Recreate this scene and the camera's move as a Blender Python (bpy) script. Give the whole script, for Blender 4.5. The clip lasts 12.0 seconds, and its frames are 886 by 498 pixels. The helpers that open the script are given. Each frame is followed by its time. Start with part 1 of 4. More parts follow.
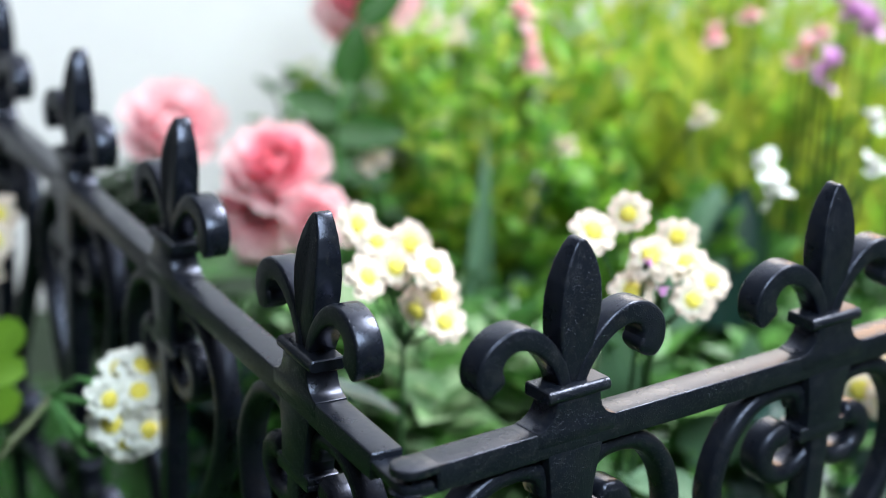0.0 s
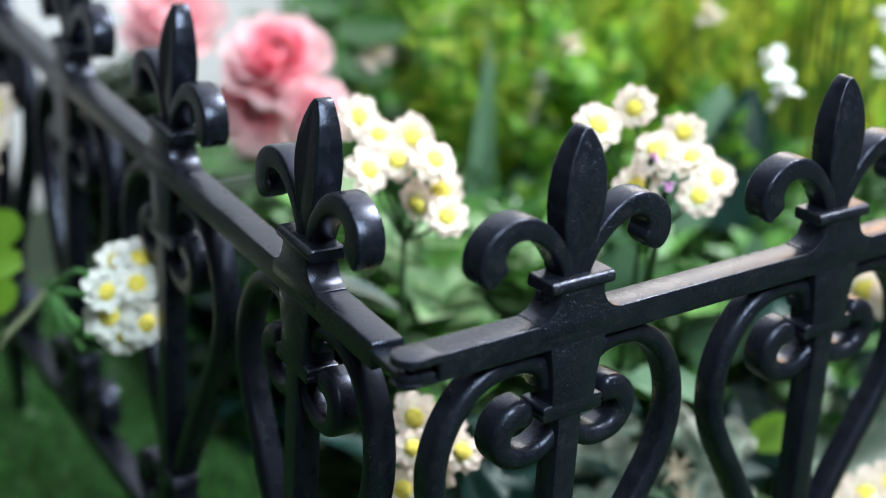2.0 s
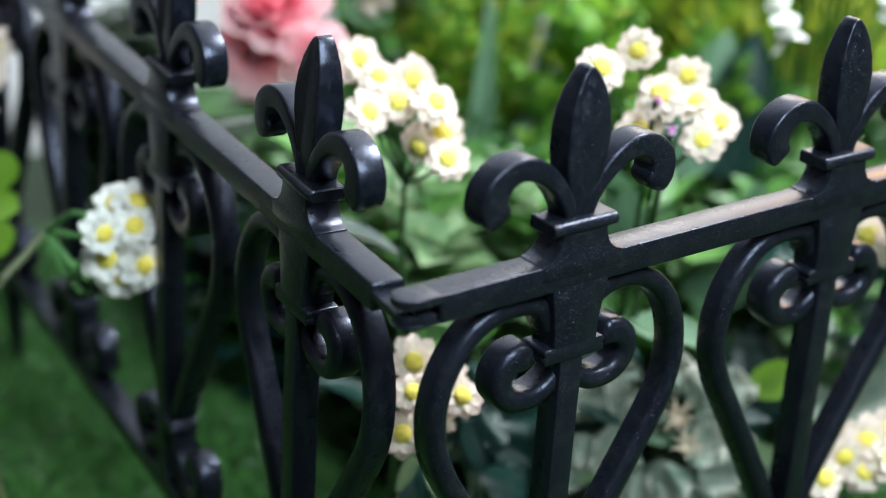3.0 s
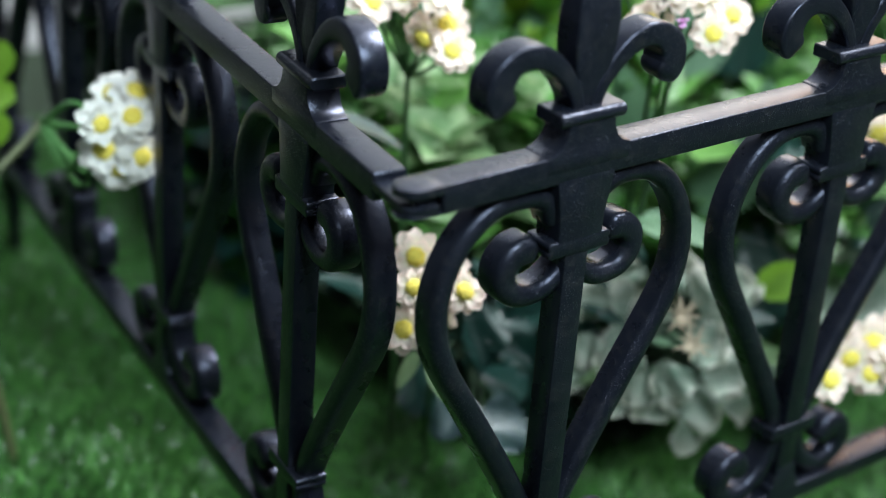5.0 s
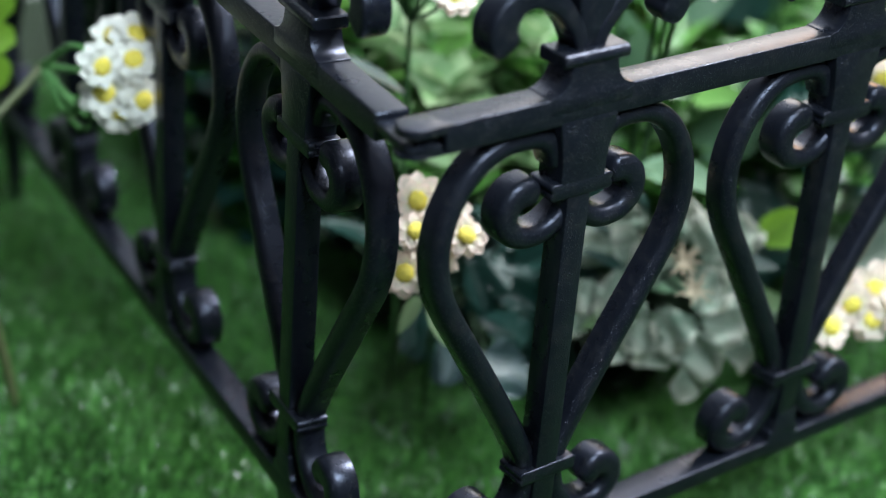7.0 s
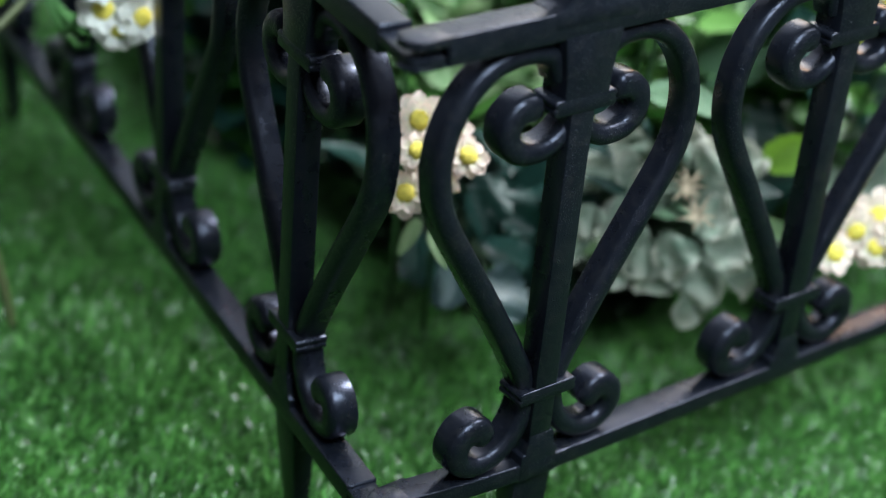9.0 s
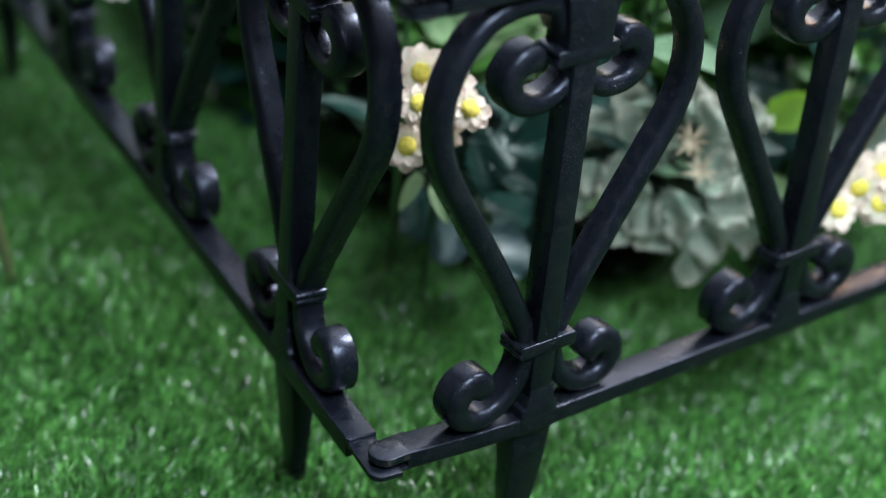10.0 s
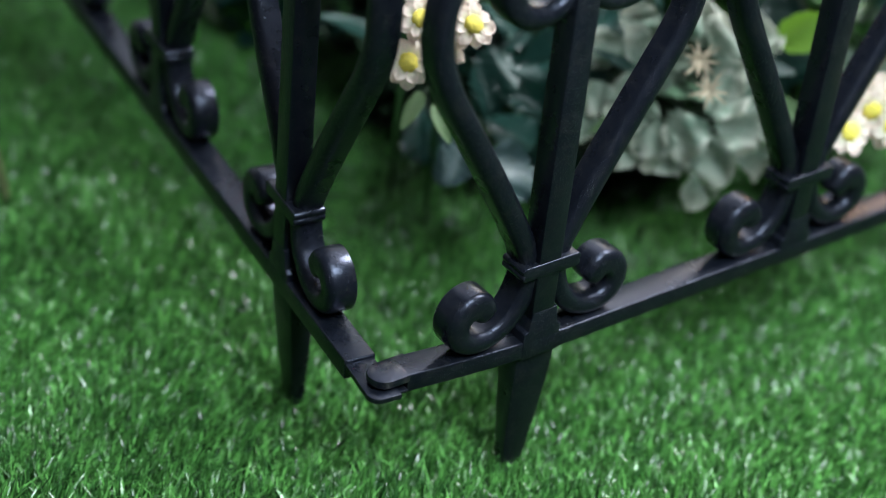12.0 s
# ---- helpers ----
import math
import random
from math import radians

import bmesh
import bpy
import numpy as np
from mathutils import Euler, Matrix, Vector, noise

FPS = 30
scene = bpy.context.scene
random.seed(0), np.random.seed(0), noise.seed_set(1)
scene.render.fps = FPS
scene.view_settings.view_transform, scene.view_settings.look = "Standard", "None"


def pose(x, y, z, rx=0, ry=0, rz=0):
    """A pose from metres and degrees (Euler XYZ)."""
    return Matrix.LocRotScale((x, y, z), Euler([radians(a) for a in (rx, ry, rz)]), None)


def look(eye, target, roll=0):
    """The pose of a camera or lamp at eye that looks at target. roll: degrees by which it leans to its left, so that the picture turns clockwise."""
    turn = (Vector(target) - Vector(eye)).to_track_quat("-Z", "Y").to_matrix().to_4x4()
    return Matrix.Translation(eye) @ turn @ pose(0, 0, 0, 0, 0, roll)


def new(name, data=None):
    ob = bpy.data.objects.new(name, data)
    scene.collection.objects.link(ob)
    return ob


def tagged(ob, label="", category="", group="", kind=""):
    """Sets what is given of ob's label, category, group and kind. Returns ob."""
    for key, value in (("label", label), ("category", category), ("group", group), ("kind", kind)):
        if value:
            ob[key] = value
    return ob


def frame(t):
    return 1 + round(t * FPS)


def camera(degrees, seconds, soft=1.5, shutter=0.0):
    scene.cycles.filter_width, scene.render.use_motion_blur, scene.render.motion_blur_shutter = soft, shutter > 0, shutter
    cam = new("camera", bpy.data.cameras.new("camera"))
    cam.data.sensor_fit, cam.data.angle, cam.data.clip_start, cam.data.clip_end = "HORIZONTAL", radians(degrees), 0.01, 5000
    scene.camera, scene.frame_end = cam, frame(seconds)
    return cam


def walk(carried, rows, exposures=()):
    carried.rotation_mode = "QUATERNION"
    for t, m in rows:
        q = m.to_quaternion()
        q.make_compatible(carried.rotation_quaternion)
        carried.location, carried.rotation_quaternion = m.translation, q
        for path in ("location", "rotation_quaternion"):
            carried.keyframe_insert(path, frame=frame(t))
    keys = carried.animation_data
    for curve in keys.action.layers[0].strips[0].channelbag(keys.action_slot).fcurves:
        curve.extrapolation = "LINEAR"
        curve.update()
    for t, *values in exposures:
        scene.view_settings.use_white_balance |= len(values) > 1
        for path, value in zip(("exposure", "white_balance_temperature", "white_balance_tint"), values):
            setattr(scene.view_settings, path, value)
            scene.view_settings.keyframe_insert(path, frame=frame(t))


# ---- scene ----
cam = camera(29.79, 12.0, soft=0.8)
PATH = [
    (0.0, (-0.2787, -0.3763, 0.4907), (0.0809, 0.0876, 0.2910), 2.58),
    (0.5, (-0.2778, -0.3749, 0.4879), (0.0804, 0.0866, 0.2802), 2.72),
    (1.0, (-0.2769, -0.3734, 0.4853), (0.0798, 0.0854, 0.2694), 2.85),
    (1.5, (-0.2762, -0.3721, 0.4827), (0.0793, 0.0842, 0.2596), 3.00),
    (2.0, (-0.2755, -0.3708, 0.4798), (0.0788, 0.0830, 0.2498), 3.20),
    (2.5, (-0.2748, -0.3692, 0.4765), (0.0782, 0.0816, 0.2387), 3.24),
    (3.0, (-0.2737, -0.3672, 0.4736), (0.0779, 0.0804, 0.2277), 3.57),
    (5.0, (-0.2680, -0.3608, 0.4632), (0.0756, 0.0749, 0.1867), 4.22),
    (5.5, (-0.2681, -0.3608, 0.4626), (0.0743, 0.0730, 0.1815), 4.26),
    (6.0, (-0.2686, -0.3613, 0.4621), (0.0728, 0.0709, 0.1773), 4.36),
    (6.5, (-0.2690, -0.3617, 0.4605), (0.0717, 0.0689, 0.1724), 4.43),
    (7.0, (-0.2691, -0.3616, 0.4583), (0.0709, 0.0675, 0.1674), 4.50),
    (9.0, (-0.2688, -0.3607, 0.4479), (0.0668, 0.0590, 0.1385), 5.18),
    (9.5, (-0.2688, -0.3605, 0.4449), (0.0653, 0.0563, 0.1303), 5.38),
    (10.0, (-0.2685, -0.3600, 0.4418), (0.0642, 0.0538, 0.1218), 5.54),
    (10.5, (-0.2671, -0.3591, 0.4385), (0.0634, 0.0517, 0.1123), 5.61),
    (11.0, (-0.2650, -0.3578, 0.4354), (0.0632, 0.0504, 0.1036), 5.63),
    (11.5, (-0.2629, -0.3563, 0.4324), (0.0632, 0.0494, 0.0955), 5.83),
    (12.0, (-0.2610, -0.3549, 0.4294), (0.0636, 0.0492, 0.0893), 5.94),
]
EXPOSURES = [(0.0, 0.62), (4.5, 0.62), (12.0, 0.72)]
cam.data.dof.use_dof = True
cam.data.dof.focus_distance = 0.577
cam.data.dof.aperture_fstop = 5.0
cam.data.dof.aperture_blades = 0
walk(cam, [(t, look(eye, at, roll)) for t, eye, at, roll in PATH], exposures=EXPOSURES)

# ---------------------------------------------------------------- light
world = bpy.data.worlds.new("room_air")
world.use_nodes = True
world.node_tree.nodes["Background"].inputs[0].default_value = (0.9, 0.93, 1.0, 1)
world.node_tree.nodes["Background"].inputs[1].default_value = 0.035
scene.world = world


def area(name, eye, target, sx, sy, power, colour):
    lamp = bpy.data.lights.new(name, "AREA")
    lamp.shape, lamp.size, lamp.size_y, lamp.energy, lamp.color = "RECTANGLE", sx, sy, power, colour
    ob = new(name, lamp)
    ob.matrix_world = look(eye, target)
    return ob


area("studio_lamp", (-0.02, -0.54, 0.95), (0.14, 0.08, 0.12), 0.40, 0.40, 11.5, (0.80, 0.96, 1.0))
area("ceiling_lamp", (1.55, -0.10, 2.20), (0.30, 0.1, 0.0), 0.9, 0.8, 98, (0.90, 0.96, 1.0))
area("warm_wall_lamp", (1.42, 0.77, 0.79), (1.35, -1.0, 0.70), 0.40, 0.44, 2.6, (1.0, 0.52, 0.20))
# Unseen lamp added in place of a brightly lit wall stretch, for rail-top reflections.
area("wall_glow_stand_in", (0.99, 0.77, 0.79), (0.94, -1.0, 0.70), 0.36, 0.44, 1.8, (1.0, 0.89, 0.76))


# ---------------------------------------------------------------- materials
def shader(name):
    m = bpy.data.materials.new(name)
    m.use_nodes = True
    nt = m.node_tree
    return m, nt, nt.nodes["Principled BSDF"]


def node(nt, kind, links=(), **values):
    n = nt.nodes.new(kind)
    for key, value in values.items():
        if key == "op":
            n.operation = value
        elif key == "blend":
            n.blend_type = value
        elif key == "attribute":
            n.attribute_name = value
        else:
            n.inputs[key.replace("_", " ")].default_value = value
    for socket, source in links:
        nt.links.new(source, n.inputs[socket])
    return n


def ramp(nt, source, stops):
    n = nt.nodes.new("ShaderNodeValToRGB")
    nt.links.new(source, n.inputs[0])
    while len(n.color_ramp.elements) < len(stops):
        n.color_ramp.elements.new(0.5)
    for e, (at, c) in zip(n.color_ramp.elements, stops):
        e.position, e.color = at, (*c, 1) if len(c) == 3 else c
    return n


def plastic(name="black_moulded_plastic", worn=0.0):
    m, nt, b = shader(name)
    tc = nt.nodes.new("ShaderNodeTexCoord")
    sep = node(nt, "ShaderNodeSeparateXYZ", [(0, tc.outputs["Normal"])])
    front = node(nt, "ShaderNodeMath", [(0, sep.outputs["Y"])], op="MULTIPLY")
    front.inputs[1].default_value = -1.35
    front.use_clamp = True
    grain = node(nt, "ShaderNodeTexVoronoi", [("Vector", tc.outputs["Object"])], Scale=1150.0)
    pebble = ramp(nt, grain.outputs["Distance"], [(0.06, (1, 1, 1)), (0.36, (0, 0, 0))])
    height = node(nt, "ShaderNodeMath", [(0, pebble.outputs[0]), (1, front.outputs[0])], op="MULTIPLY")
    smear = node(nt, "ShaderNodeTexNoise", [("Vector", tc.outputs["Object"])], Scale=75.0, Detail=5.0, Roughness=0.65)
    fine = node(nt, "ShaderNodeTexNoise", [("Vector", tc.outputs["Object"])], Scale=420.0, Detail=2.0)
    sides = node(nt, "ShaderNodeMath", [(0, height.outputs[0]), (1, fine.outputs["Fac"])], op="MULTIPLY_ADD")
    sides.inputs[1].default_value = 1.0
    nt.links.new(height.outputs[0], sides.inputs[0])
    nt.links.new(fine.outputs["Fac"], sides.inputs[2])
    weak = node(nt, "ShaderNodeMath", [(0, fine.outputs["Fac"])], op="MULTIPLY")
    weak.inputs[1].default_value = 0.12
    nt.links.new(weak.outputs[0], sides.inputs[2])
    bump = node(nt, "ShaderNodeBump", [("Height", sides.outputs[0])], Strength=1.0, Distance=0.00042)
    nt.links.new(bump.outputs[0], b.inputs["Normal"])
    rough = ramp(nt, smear.outputs["Fac"], [(0.3, (0.23, 0.23, 0.23)), (0.72, (0.35, 0.35, 0.35))])
    coarse = node(nt, "ShaderNodeMixRGB", [("Fac", front.outputs[0]), ("Color1", rough.outputs[0])])
    coarse.inputs["Color2"].default_value = (0.33, 0.33, 0.33, 1)
    nt.links.new(coarse.outputs[0], b.inputs["Roughness"])
    col = ramp(nt, smear.outputs["Fac"], [(0.35, (0.0032, 0.0042, 0.0074)), (0.75, (0.0056, 0.0070, 0.0116))])
    scuff = node(nt, "ShaderNodeTexNoise", [("Vector", tc.outputs["Object"])], Scale=190.0, Detail=6.0, Roughness=0.7, Distortion=1.2)
    dust = ramp(nt, scuff.outputs["Fac"], [(0.50, (0, 0, 0)), (0.75, (worn, worn, worn))])
    dusty = node(nt, "ShaderNodeMixRGB", [("Fac", dust.outputs[0]), ("Color1", col.outputs[0])])
    dusty.inputs["Color2"].default_value = (0.16, 0.15, 0.135, 1)
    nt.links.new(dusty.outputs[0], b.inputs["Base Color"])
    gloss = ramp(nt, front.outputs[0], [(0.0, (0.50, 0.50, 0.50)), (1.0, (0.36, 0.36, 0.36))])
    nt.links.new(gloss.outputs[0], b.inputs["Specular IOR Level"])
    b.inputs["Specular Tint"].default_value = (0.66, 0.71, 1.0, 1)
    return m


def leafy(name, low, high, rough=0.45, through_light=0.3, mottle=None, scale=120.0, bump=0.25, vein=None, shine=0.5, edge=0.25, throat=None):
    """Leaf or petal: colour varies by piece, by mottling and, where given, from root to tip."""
    m, nt, b = shader(name)
    tc = nt.nodes.new("ShaderNodeTexCoord")
    geo = nt.nodes.new("ShaderNodeNewGeometry")
    base = ramp(nt, geo.outputs["Random Per Island"], [(0.0, low), (1.0, high)])
    noise_n = node(nt, "ShaderNodeTexNoise", [("Vector", tc.outputs["Object"])], Scale=scale, Detail=4.0, Roughness=0.6)
    colour = base.outputs[0]
    if mottle:
        fac = ramp(nt, noise_n.outputs["Fac"], [(0.45, (0, 0, 0)), (0.62, (1, 1, 1))])
        mix = node(nt, "ShaderNodeMixRGB", [("Fac", fac.outputs[0]), ("Color1", colour)])
        mix.inputs["Color2"].default_value = (*mottle, 1)
        colour = mix.outputs[0]
    if vein:
        at = node(nt, "ShaderNodeAttribute", attribute="tip")
        fac = ramp(nt, at.outputs["Fac"], [(edge, (0, 0, 0)), (1.0, (1, 1, 1))])
        mix = node(nt, "ShaderNodeMixRGB", [("Fac", fac.outputs[0]), ("Color1", colour)])
        mix.inputs["Color2"].default_value = (*vein, 1)
        colour = mix.outputs[0]
    if throat:
        at = node(nt, "ShaderNodeAttribute", attribute="tip")
        fac = ramp(nt, at.outputs["Fac"], [(0.22, (1, 1, 1)), (0.62, (0, 0, 0))])
        mix = node(nt, "ShaderNodeMixRGB", [("Fac", fac.outputs[0]), ("Color1", colour)])
        mix.inputs["Color2"].default_value = (*throat, 1)
        colour = mix.outputs[0]
    soft = ramp(nt, noise_n.outputs["Fac"], [(0.25, (0.72, 0.72, 0.72)), (0.75, (1.15, 1.15, 1.15))])
    vary = node(nt, "ShaderNodeMixRGB", [("Color1", colour), ("Color2", soft.outputs[0])], blend="MULTIPLY", Fac=1.0)
    nt.links.new(vary.outputs[0], b.inputs["Base Color"])
    b.inputs["Roughness"].default_value = rough
    b.inputs["Specular IOR Level"].default_value = shine
    bp = node(nt, "ShaderNodeBump", [("Height", noise_n.outputs["Fac"])], Strength=bump, Distance=0.001)
    nt.links.new(bp.outputs[0], b.inputs["Normal"])
    if through_light:
        tr = node(nt, "ShaderNodeBsdfTranslucent", [("Color", vary.outputs[0])])
        mx = node(nt, "ShaderNodeMixShader", [(1, b.outputs[0]), (2, tr.outputs[0])], Fac=through_light)
        nt.links.new(mx.outputs[0], nt.nodes["Material Output"].inputs[0])
    return m


def matte(name, low, high, scale, rough=0.8, bump=0.2, distance=0.002):
    m, nt, b = shader(name)
    tc = nt.nodes.new("ShaderNodeTexCoord")
    n = node(nt, "ShaderNodeTexNoise", [("Vector", tc.outputs["Object"])], Scale=scale, Detail=6.0, Roughness=0.65)
    c = ramp(nt, n.outputs["Fac"], [(0.3, low), (0.7, high)])
    nt.links.new(c.outputs[0], b.inputs["Base Color"])
    b.inputs["Roughness"].default_value = rough
    bp = node(nt, "ShaderNodeBump", [("Height", n.outputs["Fac"])], Strength=bump, Distance=distance)
    nt.links.new(bp.outputs[0], b.inputs["Normal"])
    return m


PLASTIC = plastic(worn=0.07)
WORN = plastic("scuffed_black_plastic", 0.38)
SHOW = matte("grey_showroom_wall", (0.11, 0.115, 0.13), (0.15, 0.155, 0.17), 4.0, 0.8, 0.1)
WALL = matte("white_wall_paint", (0.64, 0.63, 0.66), (0.70, 0.69, 0.72), 6.0, 0.75, 0.1)
CEILING = matte("ceiling_paint", (0.78, 0.78, 0.78), (0.82, 0.82, 0.82), 5.0, 0.85, 0.1)
BACKING = matte("turf_backing", (0.006, 0.018, 0.006), (0.014, 0.03, 0.012), 220.0, 0.9, 0.6)
TURF = leafy("turf_blades", (0.003, 0.016, 0.004), (0.18, 0.53, 0.120), 0.27, 0.12, (0.022, 0.085, 0.020), 160.0, 0.15, None, 0.65)
THATCH = leafy("turf_thatch", (0.03, 0.09, 0.025), (0.10, 0.19, 0.07), 0.6, 0.1, None, 300.0, 0.1)
CREAM = leafy("cream_petals", (0.85, 0.79, 0.67), (0.88, 0.83, 0.74), 0.6, 0.36, None, 160.0, 0.15, (0.96, 0.77, 0.72), 0.3, 0.52, (0.90, 0.86, 0.58))
WHITE = leafy("white_petals", (0.93, 0.93, 0.90), (0.95, 0.95, 0.93), 0.6, 0.25, None, 160.0, 0.15, (0.93, 0.92, 0.90))
YELLOW = leafy("yellow_flower_eye", (0.72, 0.56, 0.05), (0.85, 0.70, 0.12), 0.8, 0.0, None, 500.0, 0.6)
PINK = leafy("pink_petals", (0.95, 0.17, 0.32), (0.96, 0.27, 0.41), 0.7, 0.38, None, 120.0, 0.1, (0.97, 0.40, 0.48))
PALEPINK = leafy("pale_pink_petals", (0.98, 0.34, 0.46), (0.98, 0.50, 0.59), 0.7, 0.48, None, 120.0, 0.1, (0.98, 0.72, 0.75))
MAUVE = leafy("mauve_petals", (0.62, 0.28, 0.60), (0.80, 0.50, 0.76), 0.6, 0.25, None, 150.0, 0.15)
STEM = leafy("green_stem", (0.07, 0.22, 0.06), (0.11, 0.30, 0.09), 0.5, 0.1, None, 200.0, 0.2)
OLIVE = leafy("olive_stem", (0.07, 0.09, 0.035), (0.10, 0.12, 0.05), 0.6, 0.1, None, 200.0, 0.2)
DARKSTEM = leafy("dark_green_stem", (0.018, 0.060, 0.016), (0.028, 0.080, 0.022), 0.5, 0.05, None, 200.0, 0.2)
BRIGHT = leafy("bright_green_leaf", (0.130, 0.37, 0.026), (0.34, 0.57, 0.065), 0.5, 0.45)
LIME = leafy("yellow_green_leaf", (0.36, 0.48, 0.03), (0.60, 0.64, 0.095), 0.5, 0.45)
DARK = leafy("dark_green_leaf", (0.02, 0.085, 0.015), (0.05, 0.16, 0.025), 0.4, 0.15)
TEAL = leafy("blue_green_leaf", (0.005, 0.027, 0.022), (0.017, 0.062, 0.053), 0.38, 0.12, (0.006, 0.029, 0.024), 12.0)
FROST = leafy("frosted_grey_green_leaf", (0.26, 0.33, 0.27), (0.38, 0.44, 0.37), 0.75, 0.25, (0.15, 0.235, 0.18), 5.0, 0.7, (0.74, 0.74, 0.66), 0.25, 0.45)
SPECKLE = leafy("speckled_green_leaf", (0.07, 0.17, 0.09), (0.11, 0.23, 0.12), 0.5, 0.2, (0.16, 0.27, 0.18), 260.0)
# Near-black green; puts bed shade into low leaves and lets stalks blend in.
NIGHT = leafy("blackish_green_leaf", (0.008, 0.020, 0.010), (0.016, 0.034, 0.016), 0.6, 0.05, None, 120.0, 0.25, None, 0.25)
MIST = leafy("misty_blue_green_leaf", (0.030, 0.062, 0.070), (0.055, 0.092, 0.100), 0.4, 0.1, (0.018, 0.044, 0.042), 9.0, 0.5)
SOFT = leafy("soft_pale_green_leaf", (0.10, 0.22, 0.085), (0.19, 0.34, 0.14), 0.6, 0.40, (0.29, 0.38, 0.22), 60.0)
MID = leafy("mid_green_leaf", (0.07, 0.22, 0.04), (0.16, 0.36, 0.08), 0.45, 0.25)
TAN = leafy("dried_tan_twig", (0.34, 0.28, 0.20), (0.44, 0.37, 0.28), 0.7, 0.1)


# ---------------------------------------------------------------- mesh helpers
def mesh_of(name, bm, material, sharp=38):
    me = bpy.data.meshes.new(name)
    bmesh.ops.recalc_face_normals(bm, faces=bm.faces)
    bm.to_mesh(me)
    bm.free()
    me.materials.append(material)
    me.shade_smooth()
    me.set_sharp_from_angle(angle=radians(sharp))
    return me


def part(name, bm, material, parent, label="", kind=""):
    ob = new(name, mesh_of(name, bm, material) if isinstance(bm, bmesh.types.BMesh) else bm)
    ob.parent = parent
    return tagged(ob, label, kind=kind)


def thing(name, at=(0, 0, 0), label="", category="", group="", kind=""):
    ob = new(name)
    ob.location = at
    ob.empty_display_size = 0.02
    return tagged(ob, label, category, group, kind)


def smooth_path(points, steps):
    """A Catmull-Rom line through rows of numbers."""
    p = np.array(points, float)
    p = np.vstack([2 * p[0] - p[1], p, 2 * p[-1] - p[-2]])
    out = []
    for i in range(1, len(p) - 2):
        for s in range(steps):
            t = s / steps
            a, b, c, d = p[i - 1:i + 3]
            out.append(0.5 * (2 * b + (c - a) * t + (2 * a - 5 * b + 4 * c - d) * t * t + (3 * b - a - 3 * c + d) * t ** 3))
    return np.array(out + [p[-2]])


def section(w, d0, d1, rf, rb, n=3):
    """A bar's cross-section: across it, and into the fence's depth; rf and rb round its front and back edges."""
    pts = []
    rf, rb = min(rf, w * 0.49), min(rb, w * 0.49)
    for cx, cd, r, a0 in ((-w / 2 + rf, d0 + rf, rf, 180), (w / 2 - rf, d0 + rf, rf, 270), (w / 2 - rb, d1 - rb, rb, 0), (-w / 2 + rb, d1 - rb, rb, 90)):
        for k in range(n + 1):
            a = radians(a0 + 90 * k / n)
            pts.append((cx + r * math.cos(a), cd + r * math.sin(a)))
    return pts


def sweep(bm, rows, d0, d1, rf, rb, steps=4, flip=1, round_end=True):
    """A moulded bar along rows of (across, height, width), in millimetres."""
    line = smooth_path(rows, steps)
    tan = np.gradient(line[:, :2], axis=0)
    tan /= np.linalg.norm(tan, axis=1)[:, None]
    stations = [(*line[i], *tan[i], 1.0) for i in range(len(line))]
    if round_end:
        x, z, w, tx, tz, _ = stations[-1]
        for k in (1, 2, 3):
            a = radians(28 * k)
            stations.append((x + tx * w * 0.32 * math.sin(a), z + tz * w * 0.32 * math.sin(a), w, tx, tz, max(0.12, math.cos(a))))
    rings = []
    for x, z, w, tx, tz, s in stations:
        ring = []
        for a, d in section(w, d0, d1, rf, rb):
            dd = (d0 + d1) / 2 + (d - (d0 + d1) / 2) * (0.55 + 0.45 * s)
            ring.append(bm.verts.new((flip * (x - tz * a * s) / 1000, dd / 1000, (z + tx * a * s) / 1000 + BASE)))
        rings.append(ring)
    for r0, r1 in zip(rings, rings[1:]):
        for k in range(len(r0)):
            bm.faces.new((r0[k], r0[k - 1], r1[k - 1], r1[k]))
    bm.faces.new(rings[0])
    bm.faces.new(rings[-1])
    return bm


def slab(bm, outline, d0, d1, bevel=0.8, segments=2):
    """A flat moulded plate: an outline (across, height) given depth, in millimetres, with rounded edges."""
    front = [bm.verts.new((x / 1000, d0 / 1000, z / 1000 + BASE)) for x, z in outline]
    face = bm.faces.new(front)
    made = bmesh.ops.extrude_face_region(bm, geom=[face])
    moved = [v for v in made["geom"] if isinstance(v, bmesh.types.BMVert)]
    for v in moved:
        v.co.y = d1 / 1000
    if bevel:
        edges = {e for v in front + moved for e in v.link_edges}
        bmesh.ops.bevel(bm, geom=list(edges), offset=bevel / 1000, segments=segments, profile=0.5, affect="EDGES", clamp_overlap=True)
    return bm


def both(rows):
    """An outline given by its right half, top to bottom, closed by its mirror image."""
    return rows + [(-x, z) for x, z in reversed(rows)]


def tube(bm, points, r0, r1, sides=6):
    pts = smooth_path(points, 4)
    tan = np.gradient(pts, axis=0)
    rings = []
    for i, p in enumerate(pts):
        t = Vector(tan[i]).normalized()
        side = t.orthogonal().normalized()
        up = t.cross(side)
        r = r0 + (r1 - r0) * i / (len(pts) - 1)
        rings.append([bm.verts.new(Vector(p) + r * (math.cos(a) * side + math.sin(a) * up)) for a in (2 * math.pi * k / sides for k in range(sides))])
    for a, b in zip(rings, rings[1:]):
        for k in range(sides):
            bm.faces.new((a[k - 1], a[k], b[k], b[k - 1]))
    bm.faces.new(rings[0])
    bm.faces.new(rings[-1])
    return bm


